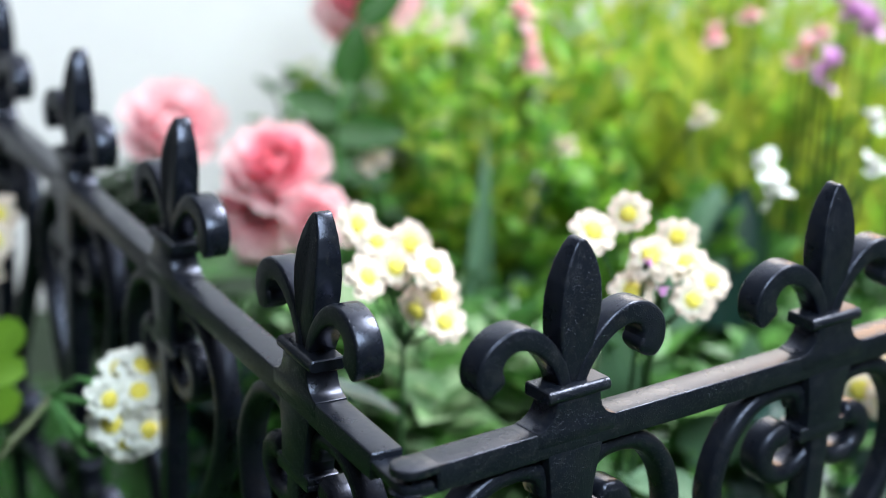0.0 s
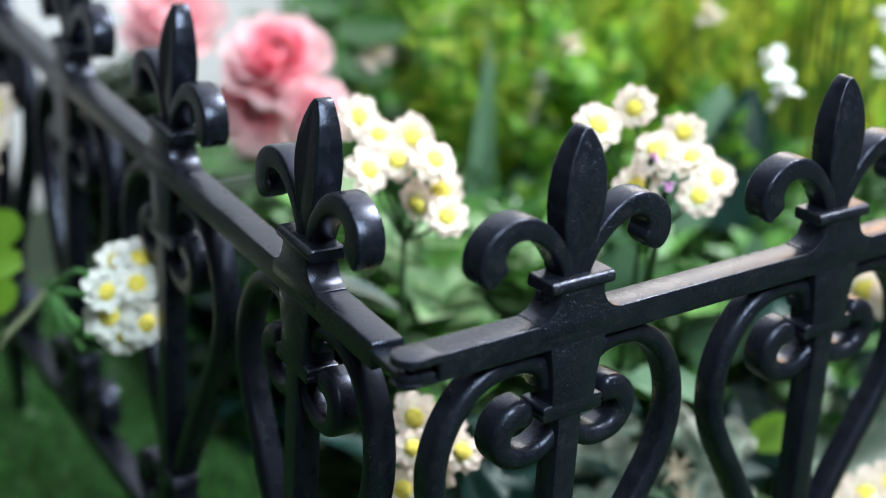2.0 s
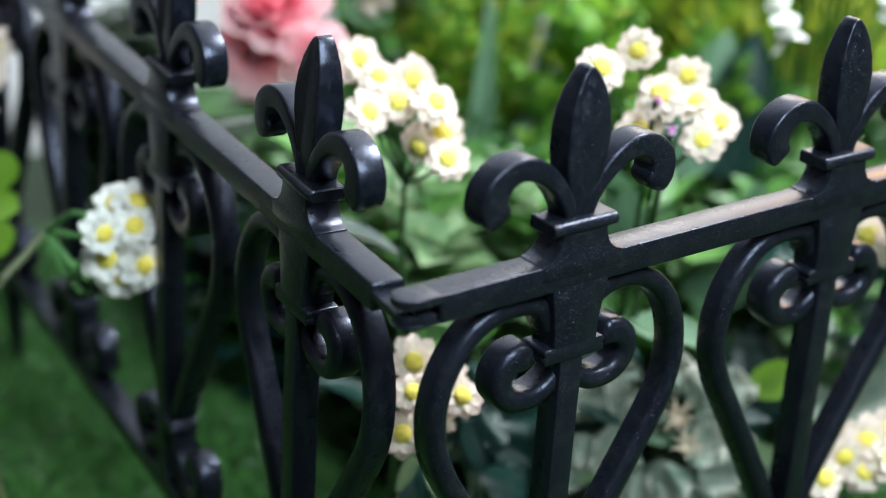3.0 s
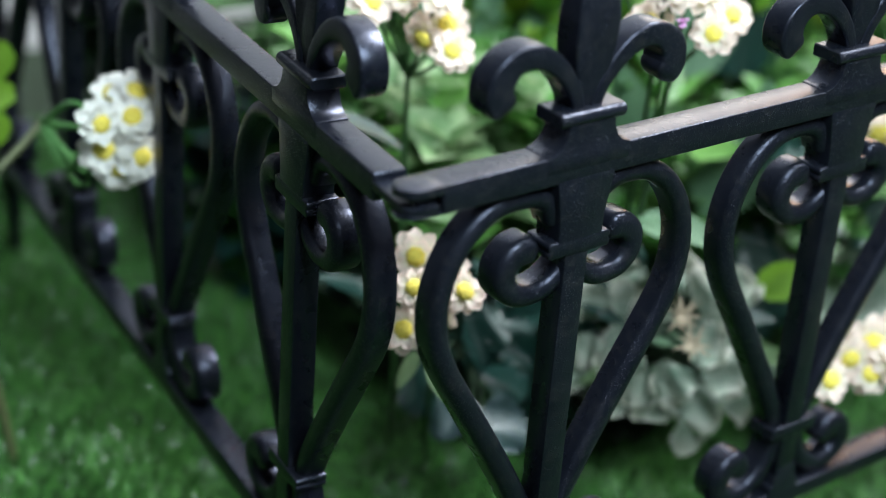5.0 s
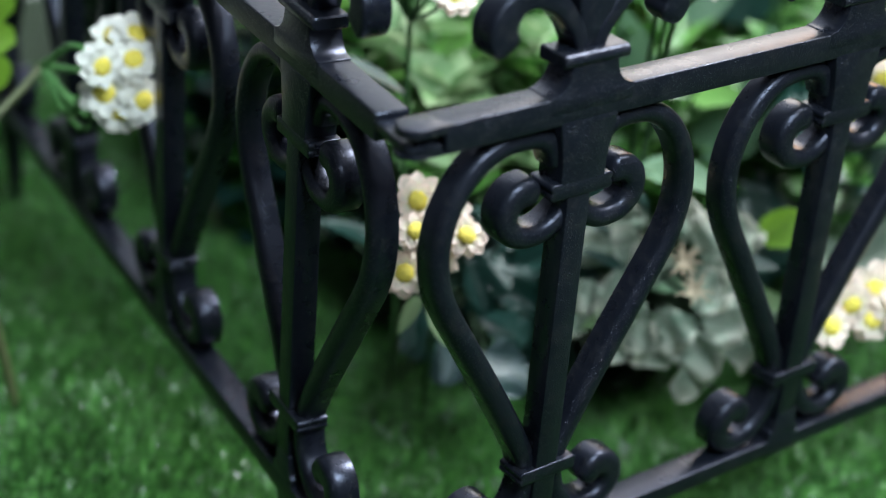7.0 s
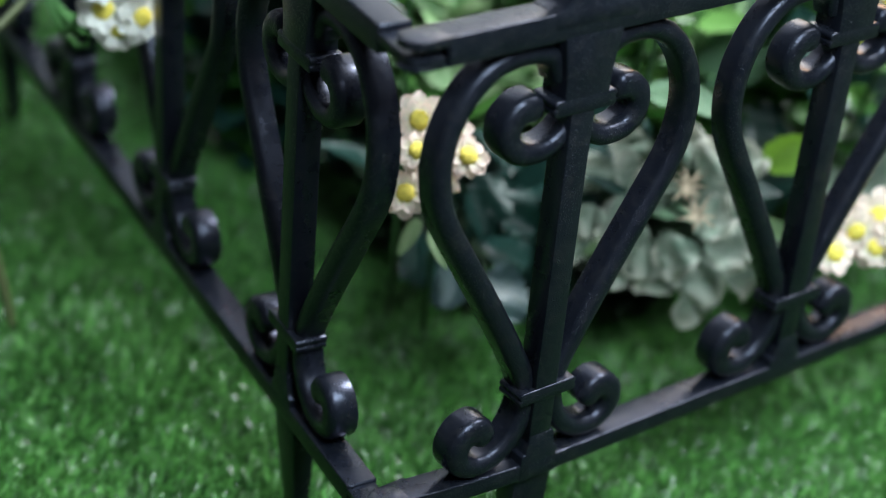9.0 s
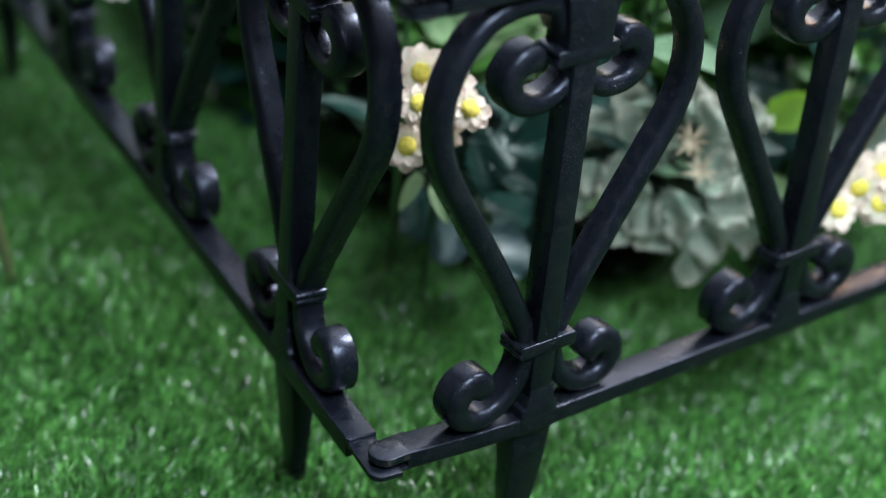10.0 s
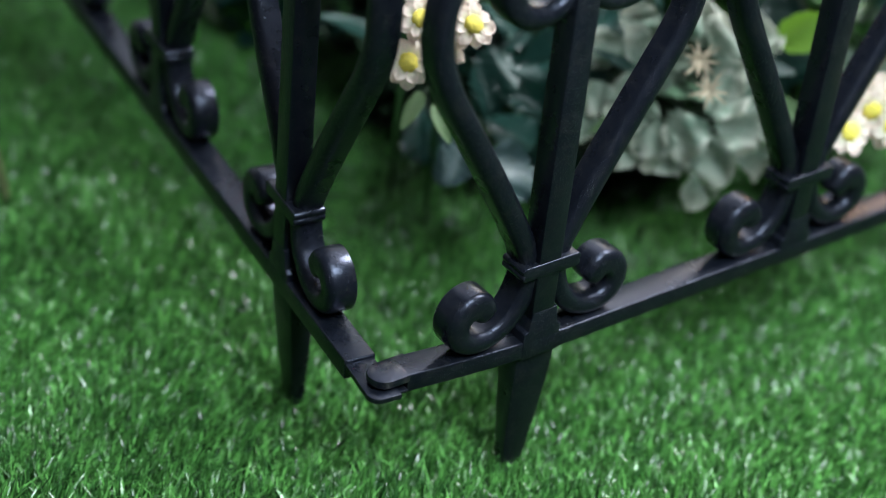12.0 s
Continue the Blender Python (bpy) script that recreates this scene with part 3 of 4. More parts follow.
def primrose(root, heads, kind, label, size=1.0, leaves=4, face=VIEW, group="primrose bunches", leaf_kind="primrose", via=None):
    """A bunch of small flowers on branched stalks that rise from one root."""
    plant = thing("primrose", root, label, "flower", group)
    root = Vector(root)
    middle = sum((Vector(h) for h in heads), Vector()) / len(heads)
    fork = Vector(via) - root if via else root.lerp(middle, 0.86) - Vector(face).normalized() * 0.012 - root
    bend = Vector((fork.x * 0.2 - 0.020, fork.y * 0.2, fork.z * 0.75)) if via else fork * 0.5 + Vector((0.004, 0.003, 0))
    stem = STEM if via else DARKSTEM
    part("stem", tube(bmesh.new(), [(0, 0, 0), bend, fork], 0.0022 if via else 0.0015, 0.0018 if via else 0.0012), OLIVE if via else DARKSTEM, plant)
    for h in heads:
        h = Vector(h) - root
        sag = Vector((rnd.uniform(-0.004, 0.004), rnd.uniform(-0.004, 0.004), rnd.choice((-0.024, -0.016, 0.002, 0.020)))) if via else Vector((0, 0, -0.002))
        part("stalk", tube(bmesh.new(), [fork, fork.lerp(h, 0.5) + sag, h], 0.0017 if via else 0.0009, 0.0011 if via else 0.0007, 5), stem, plant)
        s = size * rnd.uniform(0.9, 1.12)
        bloom(plant, Matrix.Translation(h) @ jitter(face, 0.60).to_track_quat("Z", "Y").to_matrix().to_4x4() @ Matrix.Rotation(rnd.uniform(0, 6), 4, "Z") @ Matrix.Diagonal((s, s, s, 1)), kind)
    for k in range(leaves):
        a = rnd.uniform(0, 2 * math.pi)
        at = fork * rnd.uniform(0.25, 0.95)
        leaf(plant, leaf_kind, at, (math.cos(a), math.sin(a), rnd.uniform(0.1, 0.7)), rnd.uniform(0.035, 0.055))
    return plant


primrose((0.143, 0.193, 0), [(0.125, 0.152, 0.256), (0.120, 0.153, 0.238), (0.121, 0.136, 0.237), (0.115, 0.164, 0.254), (0.102, 0.167, 0.251), (0.115, 0.178, 0.261), (0.111, 0.188, 0.267), (0.128, 0.173, 0.260), (0.134, 0.157, 0.240)],
         CREAM_FLOWERS, "cream primrose bunch with yellow eyes and pink-edged petals", 0.88, 2, leaf_kind="deep")
primrose((0.233, 0.135, 0), [(0.176, 0.109, 0.276), (0.192, 0.105, 0.283), (0.194, 0.091, 0.267), (0.208, 0.084, 0.264), (0.202, 0.073, 0.252), (0.192, 0.099, 0.250), (0.215, 0.098, 0.271), (0.223, 0.084, 0.253)],
         CREAM_FLOWERS, "cream primrose bunch with pink-edged petals above pale leaves", 0.87, 5, leaf_kind="speckle")
primrose((0.153, 0.177, 0), [(0.075, 0.090, 0.163), (0.070, 0.089, 0.147), (0.092, 0.081, 0.161), (0.085, 0.103, 0.169), (0.093, 0.095, 0.165), (0.089, 0.092, 0.149)],
         CREAM_FLOWERS, "drooping cream primrose bunch close behind the fence corner", 0.90, 0, (-0.6, -0.65, 0.35), leaf_kind="teal")
primrose((0.315, 0.109, 0), [(0.235, 0.011, 0.115), (0.247, 0.012, 0.122), (0.255, 0.006, 0.115), (0.259, 0.010, 0.126), (0.270, 0.007, 0.130), (0.262, -0.000, 0.122), (0.276, 0.002, 0.133)],
         CREAM_FLOWERS, "low cream primrose bunch leaning on the turf behind the fence", 1.0, 3, (-0.5, -0.7, 0.5))
primrose((0.381, 0.138, 0), [(0.298, 0.056, 0.197), (0.312, 0.057, 0.202), (0.303, 0.044, 0.194), (0.311, 0.065, 0.207), (0.316, 0.046, 0.197)],
         CREAM_FLOWERS, "cream and yellow primrose bunch beside the taller grasses", 1.1, 4)
spray = primrose((-0.016, 0.2695, 0), [(0.01, 0.226, 0.1939), (0.0246, 0.2243, 0.1939), (0.0259, 0.2211, 0.1775), (0.0232, 0.2407, 0.1992), (0.031, 0.235, 0.1999), (0.0192, 0.2275, 0.1719), (0.0142, 0.2304, 0.1801)],
                 WHITE_FLOWERS, "white primrose bunch with yellow eyes on long stalks outside the fence", 1.0, 0, (-0.25, -0.75, 0.6), via=(0.0079, 0.2797, 0.1752))
for at, way, length in (((0.034, 0.0635, 0.190), (-0.6, 0.3, -0.45), 0.021), ((0.028, 0.0485, 0.175), (-0.7, 0.35, -0.1), 0.020), ((0.023, 0.0475, 0.165), (-0.5, 0.3, -0.7), 0.017)):
    leaf(spray, "bright", at, way, length * 1.5, (-0.5, -0.8, 0.3))
primrose((-0.018, 0.451, 0), [(0.023, 0.376, 0.219), (0.019, 0.381, 0.205), (0.030, 0.383, 0.230)], CREAM_FLOWERS, "cream primrose heads on a tall stalk outside the fence", 1.0, 0, (-0.4, -0.8, 0.3), leaf_kind="lime")


def petal_mesh(material, length, width, cup, droop):
    return mesh_of("petal", blade_sheet(bmesh.new(), Matrix(), length, width, petal_shape, cup, droop, 6, 7, 0, 0, 0.03, rnd.uniform(0, 6)), material, 80)


def peony(root, head, radius, face, label, inner, outer):
    """A full double flower: rings of cupped petals, closing towards the heart."""
    plant = thing("peony", root, label, "flower", "peonies")
    root, head, way = Vector(root), Vector(head), Vector(face).normalized()
    centre = head - root
    part("stem", tube(bmesh.new(), [(0, 0, 0), centre * 0.5 + Vector((0.01, 0.012, 0)), centre - way * radius * 0.5], 0.0030, 0.0024), STEM, plant)
    turn = Matrix.Translation(centre) @ way.to_track_quat("Z", "Y").to_matrix().to_4x4()
    for count, lift, size, wide, kind, sink in ((7, 0.15, 1.0, 0.85, outer, -0.30), (7, 0.50, 0.92, 0.80, outer, -0.24), (8, 0.95, 0.80, 0.72, inner, -0.18), (8, 1.7, 0.68, 0.60, inner, -0.10), (7, 3.2, 0.52, 0.5, inner, -0.02), (5, 7.0, 0.42, 0.4, inner, 0.05)):
        meshes = [petal_mesh(kind, radius * size, radius * wide, 0.45, -0.22) for _ in range(2)]
        for k in range(count):
            a = 2 * math.pi * (k + rnd.uniform(-0.25, 0.25)) / count + lift
            out = Vector((math.cos(a), math.sin(a), lift * rnd.uniform(0.8, 1.2)))
            ob = part("petal", meshes[k % 2], None, plant)
            ob.matrix_basis = turn @ aimed(Vector((math.cos(a), math.sin(a), 0)) * radius * 0.10 + Vector((0, 0, radius * sink)), out, (-math.cos(a), -math.sin(a), 1.5)) @ Matrix.Rotation(rnd.uniform(-0.25, 0.25), 4, "Y")
    for k in range(4):
        a = rnd.uniform(0, 6.28)
        leaf(plant, "dark", centre * rnd.uniform(0.45, 0.8), (math.cos(a), math.sin(a), rnd.uniform(0, 0.5)), rnd.uniform(0.04, 0.06))
    return plant


peony((0.178, 0.365, 0), (0.158, 0.330, 0.249), 0.027, (-0.35, -0.55, 0.75), "large pink peony with paler outer petals, near the wall", PINK, PALEPINK)
peony((0.171, 0.373, 0), (0.151, 0.338, 0.222), 0.022, (-0.6, -0.6, 0.1), "pale pink peony drooping under the larger one", PALEPINK, PALEPINK)
peony((0.184, 0.339, 0), (0.164, 0.304, 0.229), 0.018, (-0.3, -0.8, 0.1), "small pale pink peony bud half open", PALEPINK, PALEPINK)
peony((0.171, 0.465, 0), (0.151, 0.430, 0.249), 0.029, (-0.3, -0.55, 0.8), "pale pink and cream peony in front of the wall", PALEPINK, PALEPINK)
peony((0.308, 0.480, 0), (0.288, 0.445, 0.314), 0.034, (-0.45, -0.75, 0.3), "coral pink peony above the dark leaves", PINK, PALEPINK)


def bush(name, root, label, category, material, stems, height, spread, leaf_len, leaf_wide, per_stem, lean=(0, 0), bare=0.25, rise=0.5, seed=1, stem_r=0.0014, mixed=None):
    """Stems that fan out from one root, set with many small leaves."""
    r = random.Random(seed)
    plant = thing(name, root, label, category)
    bm, rows, rows2 = bmesh.new(), [], []
    for _ in range(stems):
        a, k = r.uniform(0, 2 * math.pi), math.sqrt(r.random())
        h = height * r.uniform(0.62, 1.05)
        top = Vector((math.cos(a) * spread * k + lean[0], math.sin(a) * spread * k + lean[1], h))
        foot = Vector((math.cos(a), math.sin(a), 0)) * 0.012 * k
        mid = foot.lerp(top, 0.5) + Vector((r.uniform(-0.01, 0.01) - top.x * 0.12, r.uniform(-0.01, 0.01) - top.y * 0.12, h * 0.05))
        line = smooth_path([foot, mid, top], 4)
        tube(bm, [foot, mid, top], stem_r, stem_r * 0.5, 4)
        for _ in range(per_stem):
            t = bare + (1 - bare) * r.random() ** 0.8
            i = t * (len(line) - 1)
            p = Vector(line[int(i)]).lerp(Vector(line[min(int(i) + 1, len(line) - 1)]), i % 1)
            b = r.uniform(0, 2 * math.pi)
            way = Vector((math.cos(b), math.sin(b), rise + r.uniform(-0.4, 0.5)))
            (rows2 if mixed and r.random() < 0.3 else rows).append((p, way, leaf_len * r.uniform(0.6, 1.25), leaf_wide * r.uniform(0.7, 1.2), r.uniform(-0.8, 0.8)))
    part("stalk_tangle", bm, DARKSTEM if material == DARK else STEM, plant, kind="stuff")
    sheets("foliage", rows, material, plant)
    if rows2:
        sheets("foliage", rows2, mixed, plant, "paler young leaves")
    return plant


# tall plants against the wall
bush("fern_bush", (0.350, 0.396, 0), "bright green feathery artificial fern behind the flowers", "plant", BRIGHT, 34, 0.308, 0.10, 0.020, 0.0075, 46, (-0.02, -0.02), 0.2, 0.6, 21, mixed=LIME)
bush("parsley_bush", (0.398, 0.313, 0), "curly bright green artificial parsley bush", "plant", BRIGHT, 40, 0.240, 0.08, 0.014, 0.011, 40, (-0.01, -0.02), 0.35, 0.7, 22, mixed=MID)
bush("grass_bush", (0.494, 0.336, 0), "yellow-green artificial grass bush with fine leaves", "plant", LIME, 60, 0.287, 0.115, 0.034, 0.0042, 34, (0.0, -0.01), 0.12, 1.6, 23, mixed=BRIGHT)
bush("grass_bush", (0.690, 0.399, 0), "yellow-green artificial grass bush beside its twin", "plant", LIME, 50, 0.270, 0.12, 0.034, 0.0042, 34, (0.0, 0.0), 0.12, 1.6, 24, mixed=BRIGHT)
bush("grass_bush", (0.568, 0.459, 0), "tall yellow-green artificial grass against the wall", "plant", LIME, 60, 0.301, 0.15, 0.036, 0.0045, 34, (0.0, 0.0), 0.1, 1.6, 25, mixed=BRIGHT)
bush("fern_bush", (0.449, 0.542, 0), "green artificial fern against the white wall", "plant", BRIGHT, 44, 0.301, 0.12, 0.022, 0.008, 50, (-0.01, 0.0), 0.15, 0.7, 26, mixed=LIME)
bush("fern_bush", (0.729, 0.487, 0), "tall green artificial fern in the corner of the bed", "plant", BRIGHT, 50, 0.286, 0.16, 0.022, 0.008, 46, (0.0, 0.0), 0.1, 0.7, 27, mixed=LIME)
bush("dark_bush", (0.311, 0.463, 0), "dark green shrub with small oval leaves", "plant", DARK, 26, 0.245, 0.07, 0.024, 0.014, 26, (-0.01, -0.01), 0.2, 0.5, 28, mixed=MID)
bush("dark_bush", (0.244, 0.339, 0), "low dark green shrub under the peonies", "plant", DARK, 34, 0.180, 0.09, 0.024, 0.013, 28, (0.0, 0.0), 0.1, 0.4, 29, mixed=MID)
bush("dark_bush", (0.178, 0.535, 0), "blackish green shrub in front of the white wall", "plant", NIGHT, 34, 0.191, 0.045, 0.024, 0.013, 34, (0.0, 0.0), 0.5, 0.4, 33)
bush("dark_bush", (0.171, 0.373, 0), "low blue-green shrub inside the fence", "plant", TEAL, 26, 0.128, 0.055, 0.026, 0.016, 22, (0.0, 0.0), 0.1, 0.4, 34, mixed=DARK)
bush("ground_cover", (0.338, 0.211, 0), "dark leafy ground cover between the flowers", "plant", DARK, 44, 0.172, 0.11, 0.026, 0.013, 26, (0.0, 0.0), 0.1, 0.4, 30, mixed=MID)
bush("ground_cover", (0.220, 0.246, 0), "yellow-green leafy ground cover behind the corner", "plant", SOFT, 36, 0.183, 0.08, 0.030, 0.019, 20, (0.0, 0.0), 0.6, 0.5, 31, mixed=MID)
bush("ground_cover", (0.508, 0.225, 0), "dark leafy ground cover behind the fence", "plant", DARK, 40, 0.178, 0.11, 0.026, 0.013, 24, (0.0, 0.0), 0.1, 0.4, 32, mixed=MID)
# Two near-black patches of leaves added to stand for shade low in the bed.
bush("ground_cover", (0.250, 0.160, 0), "blackish low leaves standing in for shade under the frosted plant", "plant", NIGHT, 34, 0.062, 0.050, 0.024, 0.014, 16, (0.0, 0.0), 0.1, 0.4, 35)
bush("ground_cover", (0.195, 0.235, 0), "blackish low leaves standing in for shade behind the fence corner", "plant", NIGHT, 34, 0.085, 0.050, 0.024, 0.014, 18, (0.0, 0.0), 0.1, 0.4, 36, mixed=TEAL)


def branch(root, points, leaves, kind, label, length):
    """A woody shoot with large oval leaves in pairs."""
    plant = thing("leafy_branch", root, label, "plant")
    root = Vector(root)
    part("stem", tube(bmesh.new(), [Vector(p) - root for p in points], 0.0022, 0.0012), STEM, plant)
    for at, way in leaves:
        leaf(plant, kind, Vector(at) - root, way, length * rnd.uniform(0.9, 1.1), (-0.5, -0.75, 0.3))
    return plant


branch((0.241, 0.401, 0), [(0.241, 0.401, 0), (0.230, 0.381, 0.216), (0.233, 0.385, 0.248), (0.238, 0.386, 0.273), (0.250, 0.391, 0.307)],
       [((0.238, 0.386, 0.273), (0.12, -0.10, 0.95)), ((0.236, 0.387, 0.257), (-0.75, 0.45, 0.30)), ((0.230, 0.381, 0.248), (0.80, -0.55, 0.02)), ((0.238, 0.393, 0.244), (-0.6, 0.5, -0.15)), ((0.234, 0.385, 0.233), (0.55, -0.5, -0.35)), ((0.250, 0.391, 0.307), (0.5, -0.3, 0.6))],
       "dark", "dark green leafy shoot beside the peonies", 0.037)


def rosette(root, label, category, rows, name="leafy_plant"):
    """Large leaves on stalks from one root: rows of kind, leaf base, direction, length, facing."""
    plant = thing(name, root, label, category)
    root = Vector(root)
    for kind, at, way, length, up in rows:
        p = Vector(at) - root
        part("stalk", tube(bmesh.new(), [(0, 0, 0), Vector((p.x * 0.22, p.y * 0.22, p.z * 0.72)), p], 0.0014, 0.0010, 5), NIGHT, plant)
    for kind, at, way, length, up in rows:
        leaf(plant, kind, Vector(at) - root, way, length, up)
    return plant


CAM_UP = (-0.5, -0.65, 0.55)
ACROSS, UPWARD = Vector((0.79, -0.61, 0.0)), Vector((0.33, 0.43, 0.84))
rosette((0.352, 0.225, 0), "broad speckled grey-green leaves with a dark blue-green one behind", "plant",
        [("speckle", (0.356, 0.231, 0.154), (0.30, 0.02, 0.75), 0.086, (-0.5, -0.8, 0.2)), ("deep", (0.381, 0.220, 0.154), (0.16, 0.02, 0.8), 0.082, (-0.6, -0.7, 0.1)),
         ("deep", (0.402, 0.233, 0.142), (0.4, 0.1, 0.7), 0.066, (-0.5, -0.8, 0.2)), ("speckle", (0.280, 0.190, 0.142), (-0.3, -0.2, 0.6), 0.06, CAM_UP), ("speckle", (0.299, 0.159, 0.122), (0.3, -0.4, 0.4), 0.06, CAM_UP),
         ("deep", (0.311, 0.170, 0.121), (0.5, -0.4, 0.4), 0.06, CAM_UP)])
rosette((0.293, 0.327, 0), "long pale green strap leaves rising behind the primroses", "plant",
        [("blade", (0.280, 0.310, 0.106), (0.10, 0.12, 0.95), 0.15, (-0.6, -0.75, 0.0)), ("blade", (0.303, 0.319, 0.085), (0.3, 0.1, 0.9), 0.15, (-0.6, -0.75, 0.0)), ("blade", (0.270, 0.317, 0.096), (-0.25, 0.1, 0.9), 0.12, (-0.6, -0.75, 0.0))])
FROSTED = []
for k in range(28):
    a, r = 2.4 * k, 0.0066 * math.sqrt(k + 0.3)
    spot = Vector((0.2160, 0.0815, 0.1010)) + ACROSS * r * 1.25 * math.cos(a) + UPWARD * r * 0.85 * math.sin(a) + Vector((-0.5, -0.65, 0.55)) * (0.007 - 0.0006 * k)
    way = (ACROSS * (math.cos(a) + rnd.uniform(-0.5, 0.5)) + UPWARD * (math.sin(a) + rnd.uniform(-0.8, 0.2))).normalized()
    FROSTED.append(("deep" if k in (9, 16) else "shoot" if k in (6, 12, 21) else "frost", spot, way, rnd.uniform(0.015, 0.024), jitter(CAM_UP, 0.75)))
rosette((0.250, 0.145, 0), "frosted grey-green leaves with toothed pale edges close to the turf", "plant", FROSTED + [("bright", (0.265, 0.081, 0.118), (0.57, -0.68, 0.46), 0.030, CAM_UP)])
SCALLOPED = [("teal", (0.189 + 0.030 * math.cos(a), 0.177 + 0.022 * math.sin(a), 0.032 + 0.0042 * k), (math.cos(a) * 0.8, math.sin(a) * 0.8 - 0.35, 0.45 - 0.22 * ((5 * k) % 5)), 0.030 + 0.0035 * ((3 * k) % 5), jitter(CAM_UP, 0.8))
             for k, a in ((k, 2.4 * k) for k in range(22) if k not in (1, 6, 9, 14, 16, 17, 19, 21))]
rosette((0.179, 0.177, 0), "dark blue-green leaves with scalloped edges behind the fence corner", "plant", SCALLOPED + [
        ("mist", (0.129, 0.115, 0.083), (-0.89, -0.06, -0.46), 0.024, (-0.3, -0.5, 0.8)),
        ("mist", (0.132, 0.110, 0.081), (0.23, -0.88, -0.41), 0.026, (-0.3, -0.5, 0.8)),
        ("shoot", (0.102, 0.121, 0.111), (-0.76, -0.36, -0.54), 0.018, CAM_UP),
        ("shoot", (0.105, 0.115, 0.108), (-0.15, -0.84, -0.52), 0.018, CAM_UP),
        ("teal", (0.156, 0.138, 0.110), (-0.56, -0.45, -0.69), 0.029, CAM_UP),
        ("teal", (0.157, 0.134, 0.106), (0.06, -0.84, -0.53), 0.027, CAM_UP),
        ("teal", (0.158, 0.152, 0.109), (0.64, -0.70, 0.31), 0.020, CAM_UP)])
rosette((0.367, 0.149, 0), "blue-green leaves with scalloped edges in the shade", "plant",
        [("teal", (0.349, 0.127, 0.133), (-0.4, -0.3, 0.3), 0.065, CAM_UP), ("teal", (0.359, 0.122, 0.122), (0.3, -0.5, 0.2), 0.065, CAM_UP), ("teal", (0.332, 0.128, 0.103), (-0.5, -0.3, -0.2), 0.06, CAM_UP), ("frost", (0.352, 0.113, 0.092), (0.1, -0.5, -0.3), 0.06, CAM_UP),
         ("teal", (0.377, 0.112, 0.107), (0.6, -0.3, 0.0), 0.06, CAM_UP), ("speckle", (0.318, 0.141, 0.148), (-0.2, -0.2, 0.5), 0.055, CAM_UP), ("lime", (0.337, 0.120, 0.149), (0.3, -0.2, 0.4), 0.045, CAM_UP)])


def dried_twig(root, head, label):
    plant = thing("dried_twig", root, label, "dried flower")
    h = Vector(head) - Vector(root)
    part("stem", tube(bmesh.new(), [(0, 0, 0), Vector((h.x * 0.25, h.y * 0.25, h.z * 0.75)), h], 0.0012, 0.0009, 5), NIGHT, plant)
    bm = bmesh.new()
    for k in range(11):
        a = 2 * math.pi * (k + rnd.uniform(-0.3, 0.3)) / 11
        way = (ACROSS * math.cos(a) + UPWARD * math.sin(a) - Vector((0.45, 0.6, -0.5)) * rnd.uniform(-0.1, 0.6)).normalized()
        blade_sheet(bm, aimed(h, way, (-0.5, -0.65, 0.55)), rnd.uniform(0.006, 0.010), 0.0022, lance, 0.6, rnd.uniform(-0.1, 0.25), 2, 5)
    part("star_spray", bm, TAN, plant, kind="stuff")
    return plant


dried_twig((0.244, 0.138, 0.0), (0.195, 0.060, 0.133), "small dried tan star-shaped spray among frosted leaves")
dried_twig((0.240, 0.134, 0.0), (0.192, 0.050, 0.125), "small dried tan star-shaped spray beside its twin")


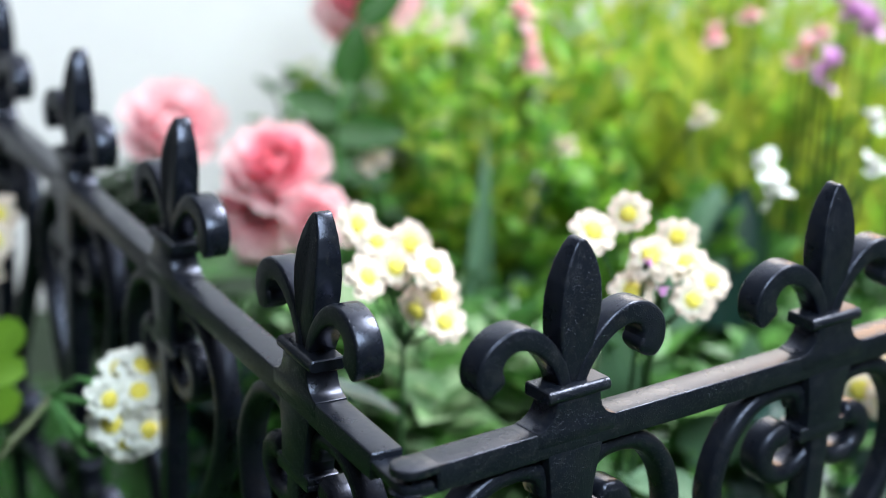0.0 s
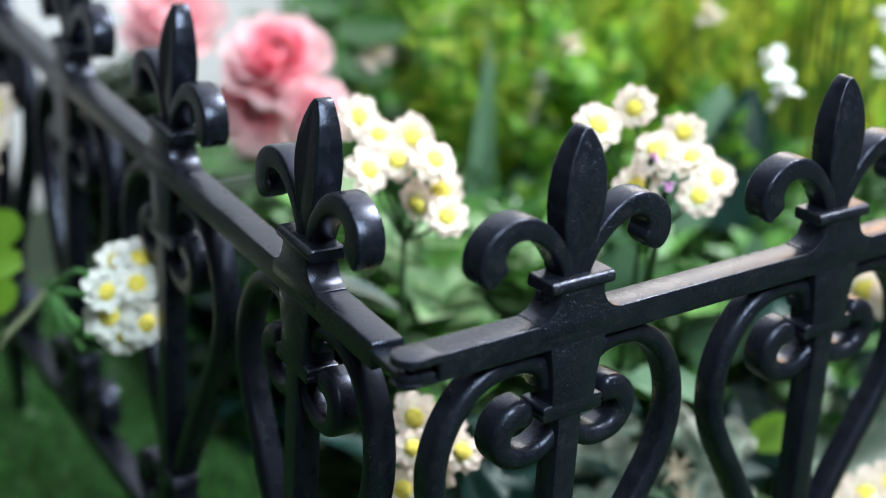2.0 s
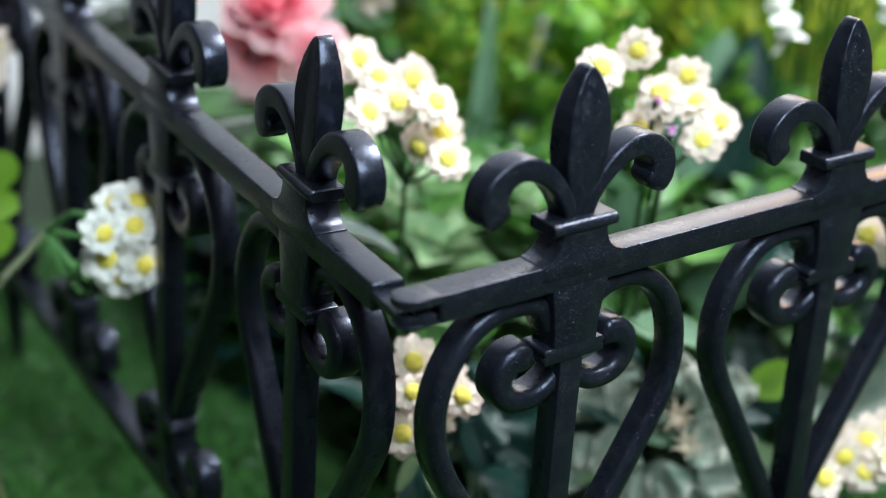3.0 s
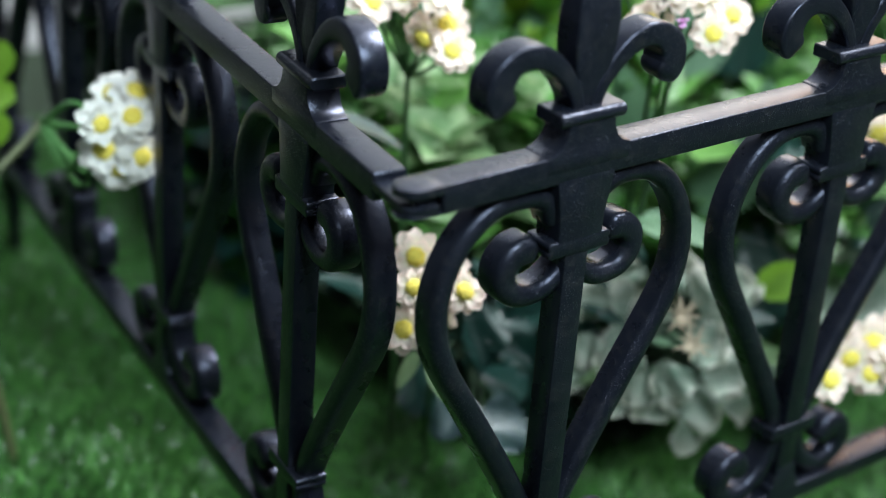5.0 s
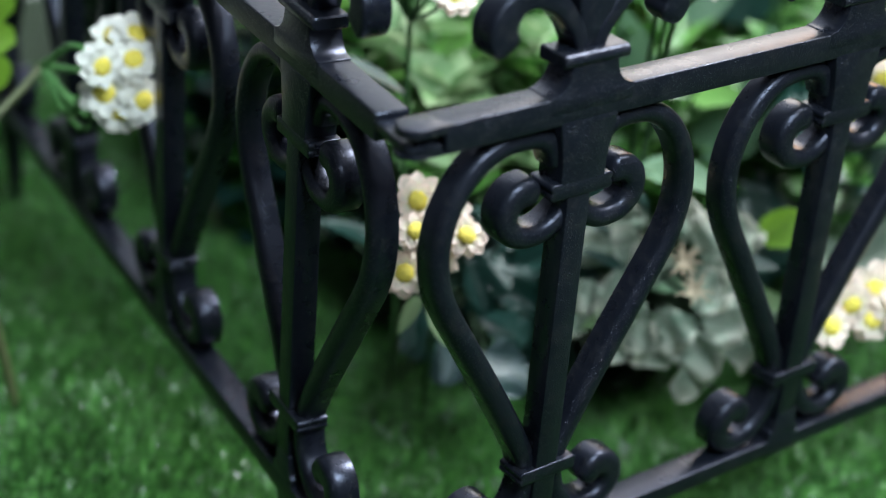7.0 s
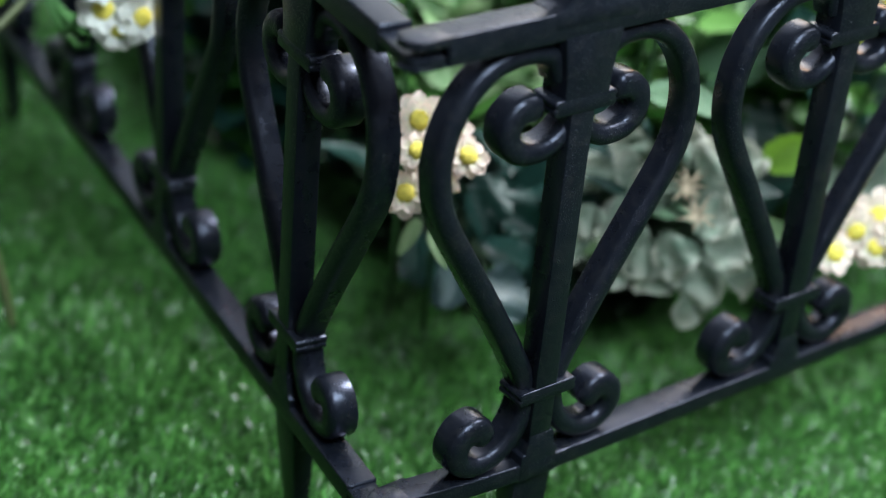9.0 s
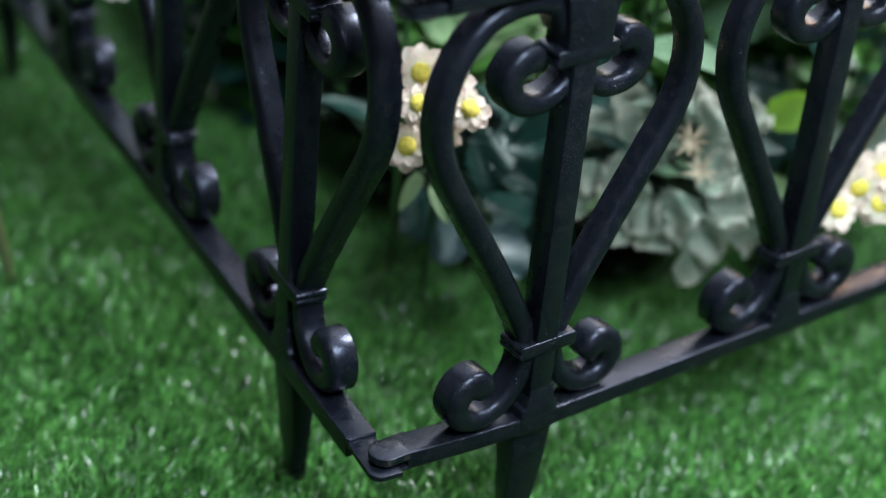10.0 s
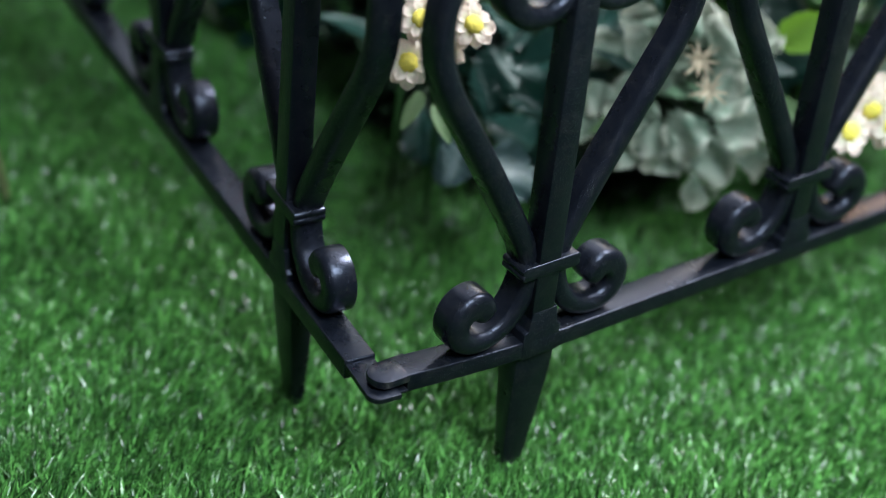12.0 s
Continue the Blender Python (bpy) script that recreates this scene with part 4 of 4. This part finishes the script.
def blossom_spray(root, heads, material, label, size):
    """A thin stalk with loose small blossoms near its top."""
    plant = thing("blossom_spray", root, label, "flower", "blossom sprays")
    root = Vector(root)
    for h in heads:
        p = Vector(h) - root
        part("stem", tube(bmesh.new(), [(0, 0, 0), p * 0.5 + Vector((0.008, 0.004, 0)), p], 0.0014, 0.001, 4), DARKSTEM, plant)
    for h in heads:
        bm = bmesh.new()
        bmesh.ops.create_icosphere(bm, subdivisions=1, radius=size * 0.18)
        ob = part("blossom", bm, material, plant)
        ob.location = Vector(h) - root
        for i in range(9):
            bm = blade_sheet(bmesh.new(), aimed((0, 0, 0), jitter(VIEW, 1.2)), size * rnd.uniform(0.7, 1.1), size * 0.7, petal_shape, 0.3, 0.15, 3, 4)
            part("petal", bm, material, ob)
    return plant


blossom_spray((0.477, 0.237, 0), [(0.467, 0.217, 0.324), (0.471, 0.229, 0.328), (0.426, 0.199, 0.302), (0.428, 0.208, 0.294), (0.473, 0.211, 0.320)], MAUVE, "mauve blossom spray among yellow-green grass", 0.013)
blossom_spray((0.357, 0.185, 0), [(0.347, 0.165, 0.265), (0.350, 0.162, 0.252), (0.395, 0.140, 0.265), (0.417, 0.158, 0.283)], WHITE, "white blossom spray among yellow-green grass", 0.011)
blossom_spray((0.361, 0.386, 0), [(0.351, 0.366, 0.306), (0.344, 0.353, 0.296), (0.340, 0.345, 0.285), (0.349, 0.370, 0.311)], PALEPINK, "faded peach blossom spray among the ferns", 0.011)
blossom_spray((0.474, 0.261, 0), [(0.464, 0.241, 0.312), (0.449, 0.235, 0.304), (0.443, 0.237, 0.298), (0.448, 0.281, 0.315), (0.431, 0.289, 0.303)], PALEPINK, "faded pink blossom spray among the grasses", 0.011)
blossom_spray((0.305, 0.391, 0), [(0.295, 0.371, 0.249), (0.246, 0.374, 0.229), (0.250, 0.373, 0.234), (0.324, 0.294, 0.247), (0.388, 0.254, 0.268), (0.319, 0.413, 0.297), (0.329, 0.403, 0.291)], CREAM, "cream blossom spray beside the dark shoot", 0.010)
blossom_spray((0.245, 0.165, 0), [(0.188, 0.088, 0.267), (0.188, 0.077, 0.258)], MAUVE, "tiny mauve blossoms among cream primroses", 0.0034)
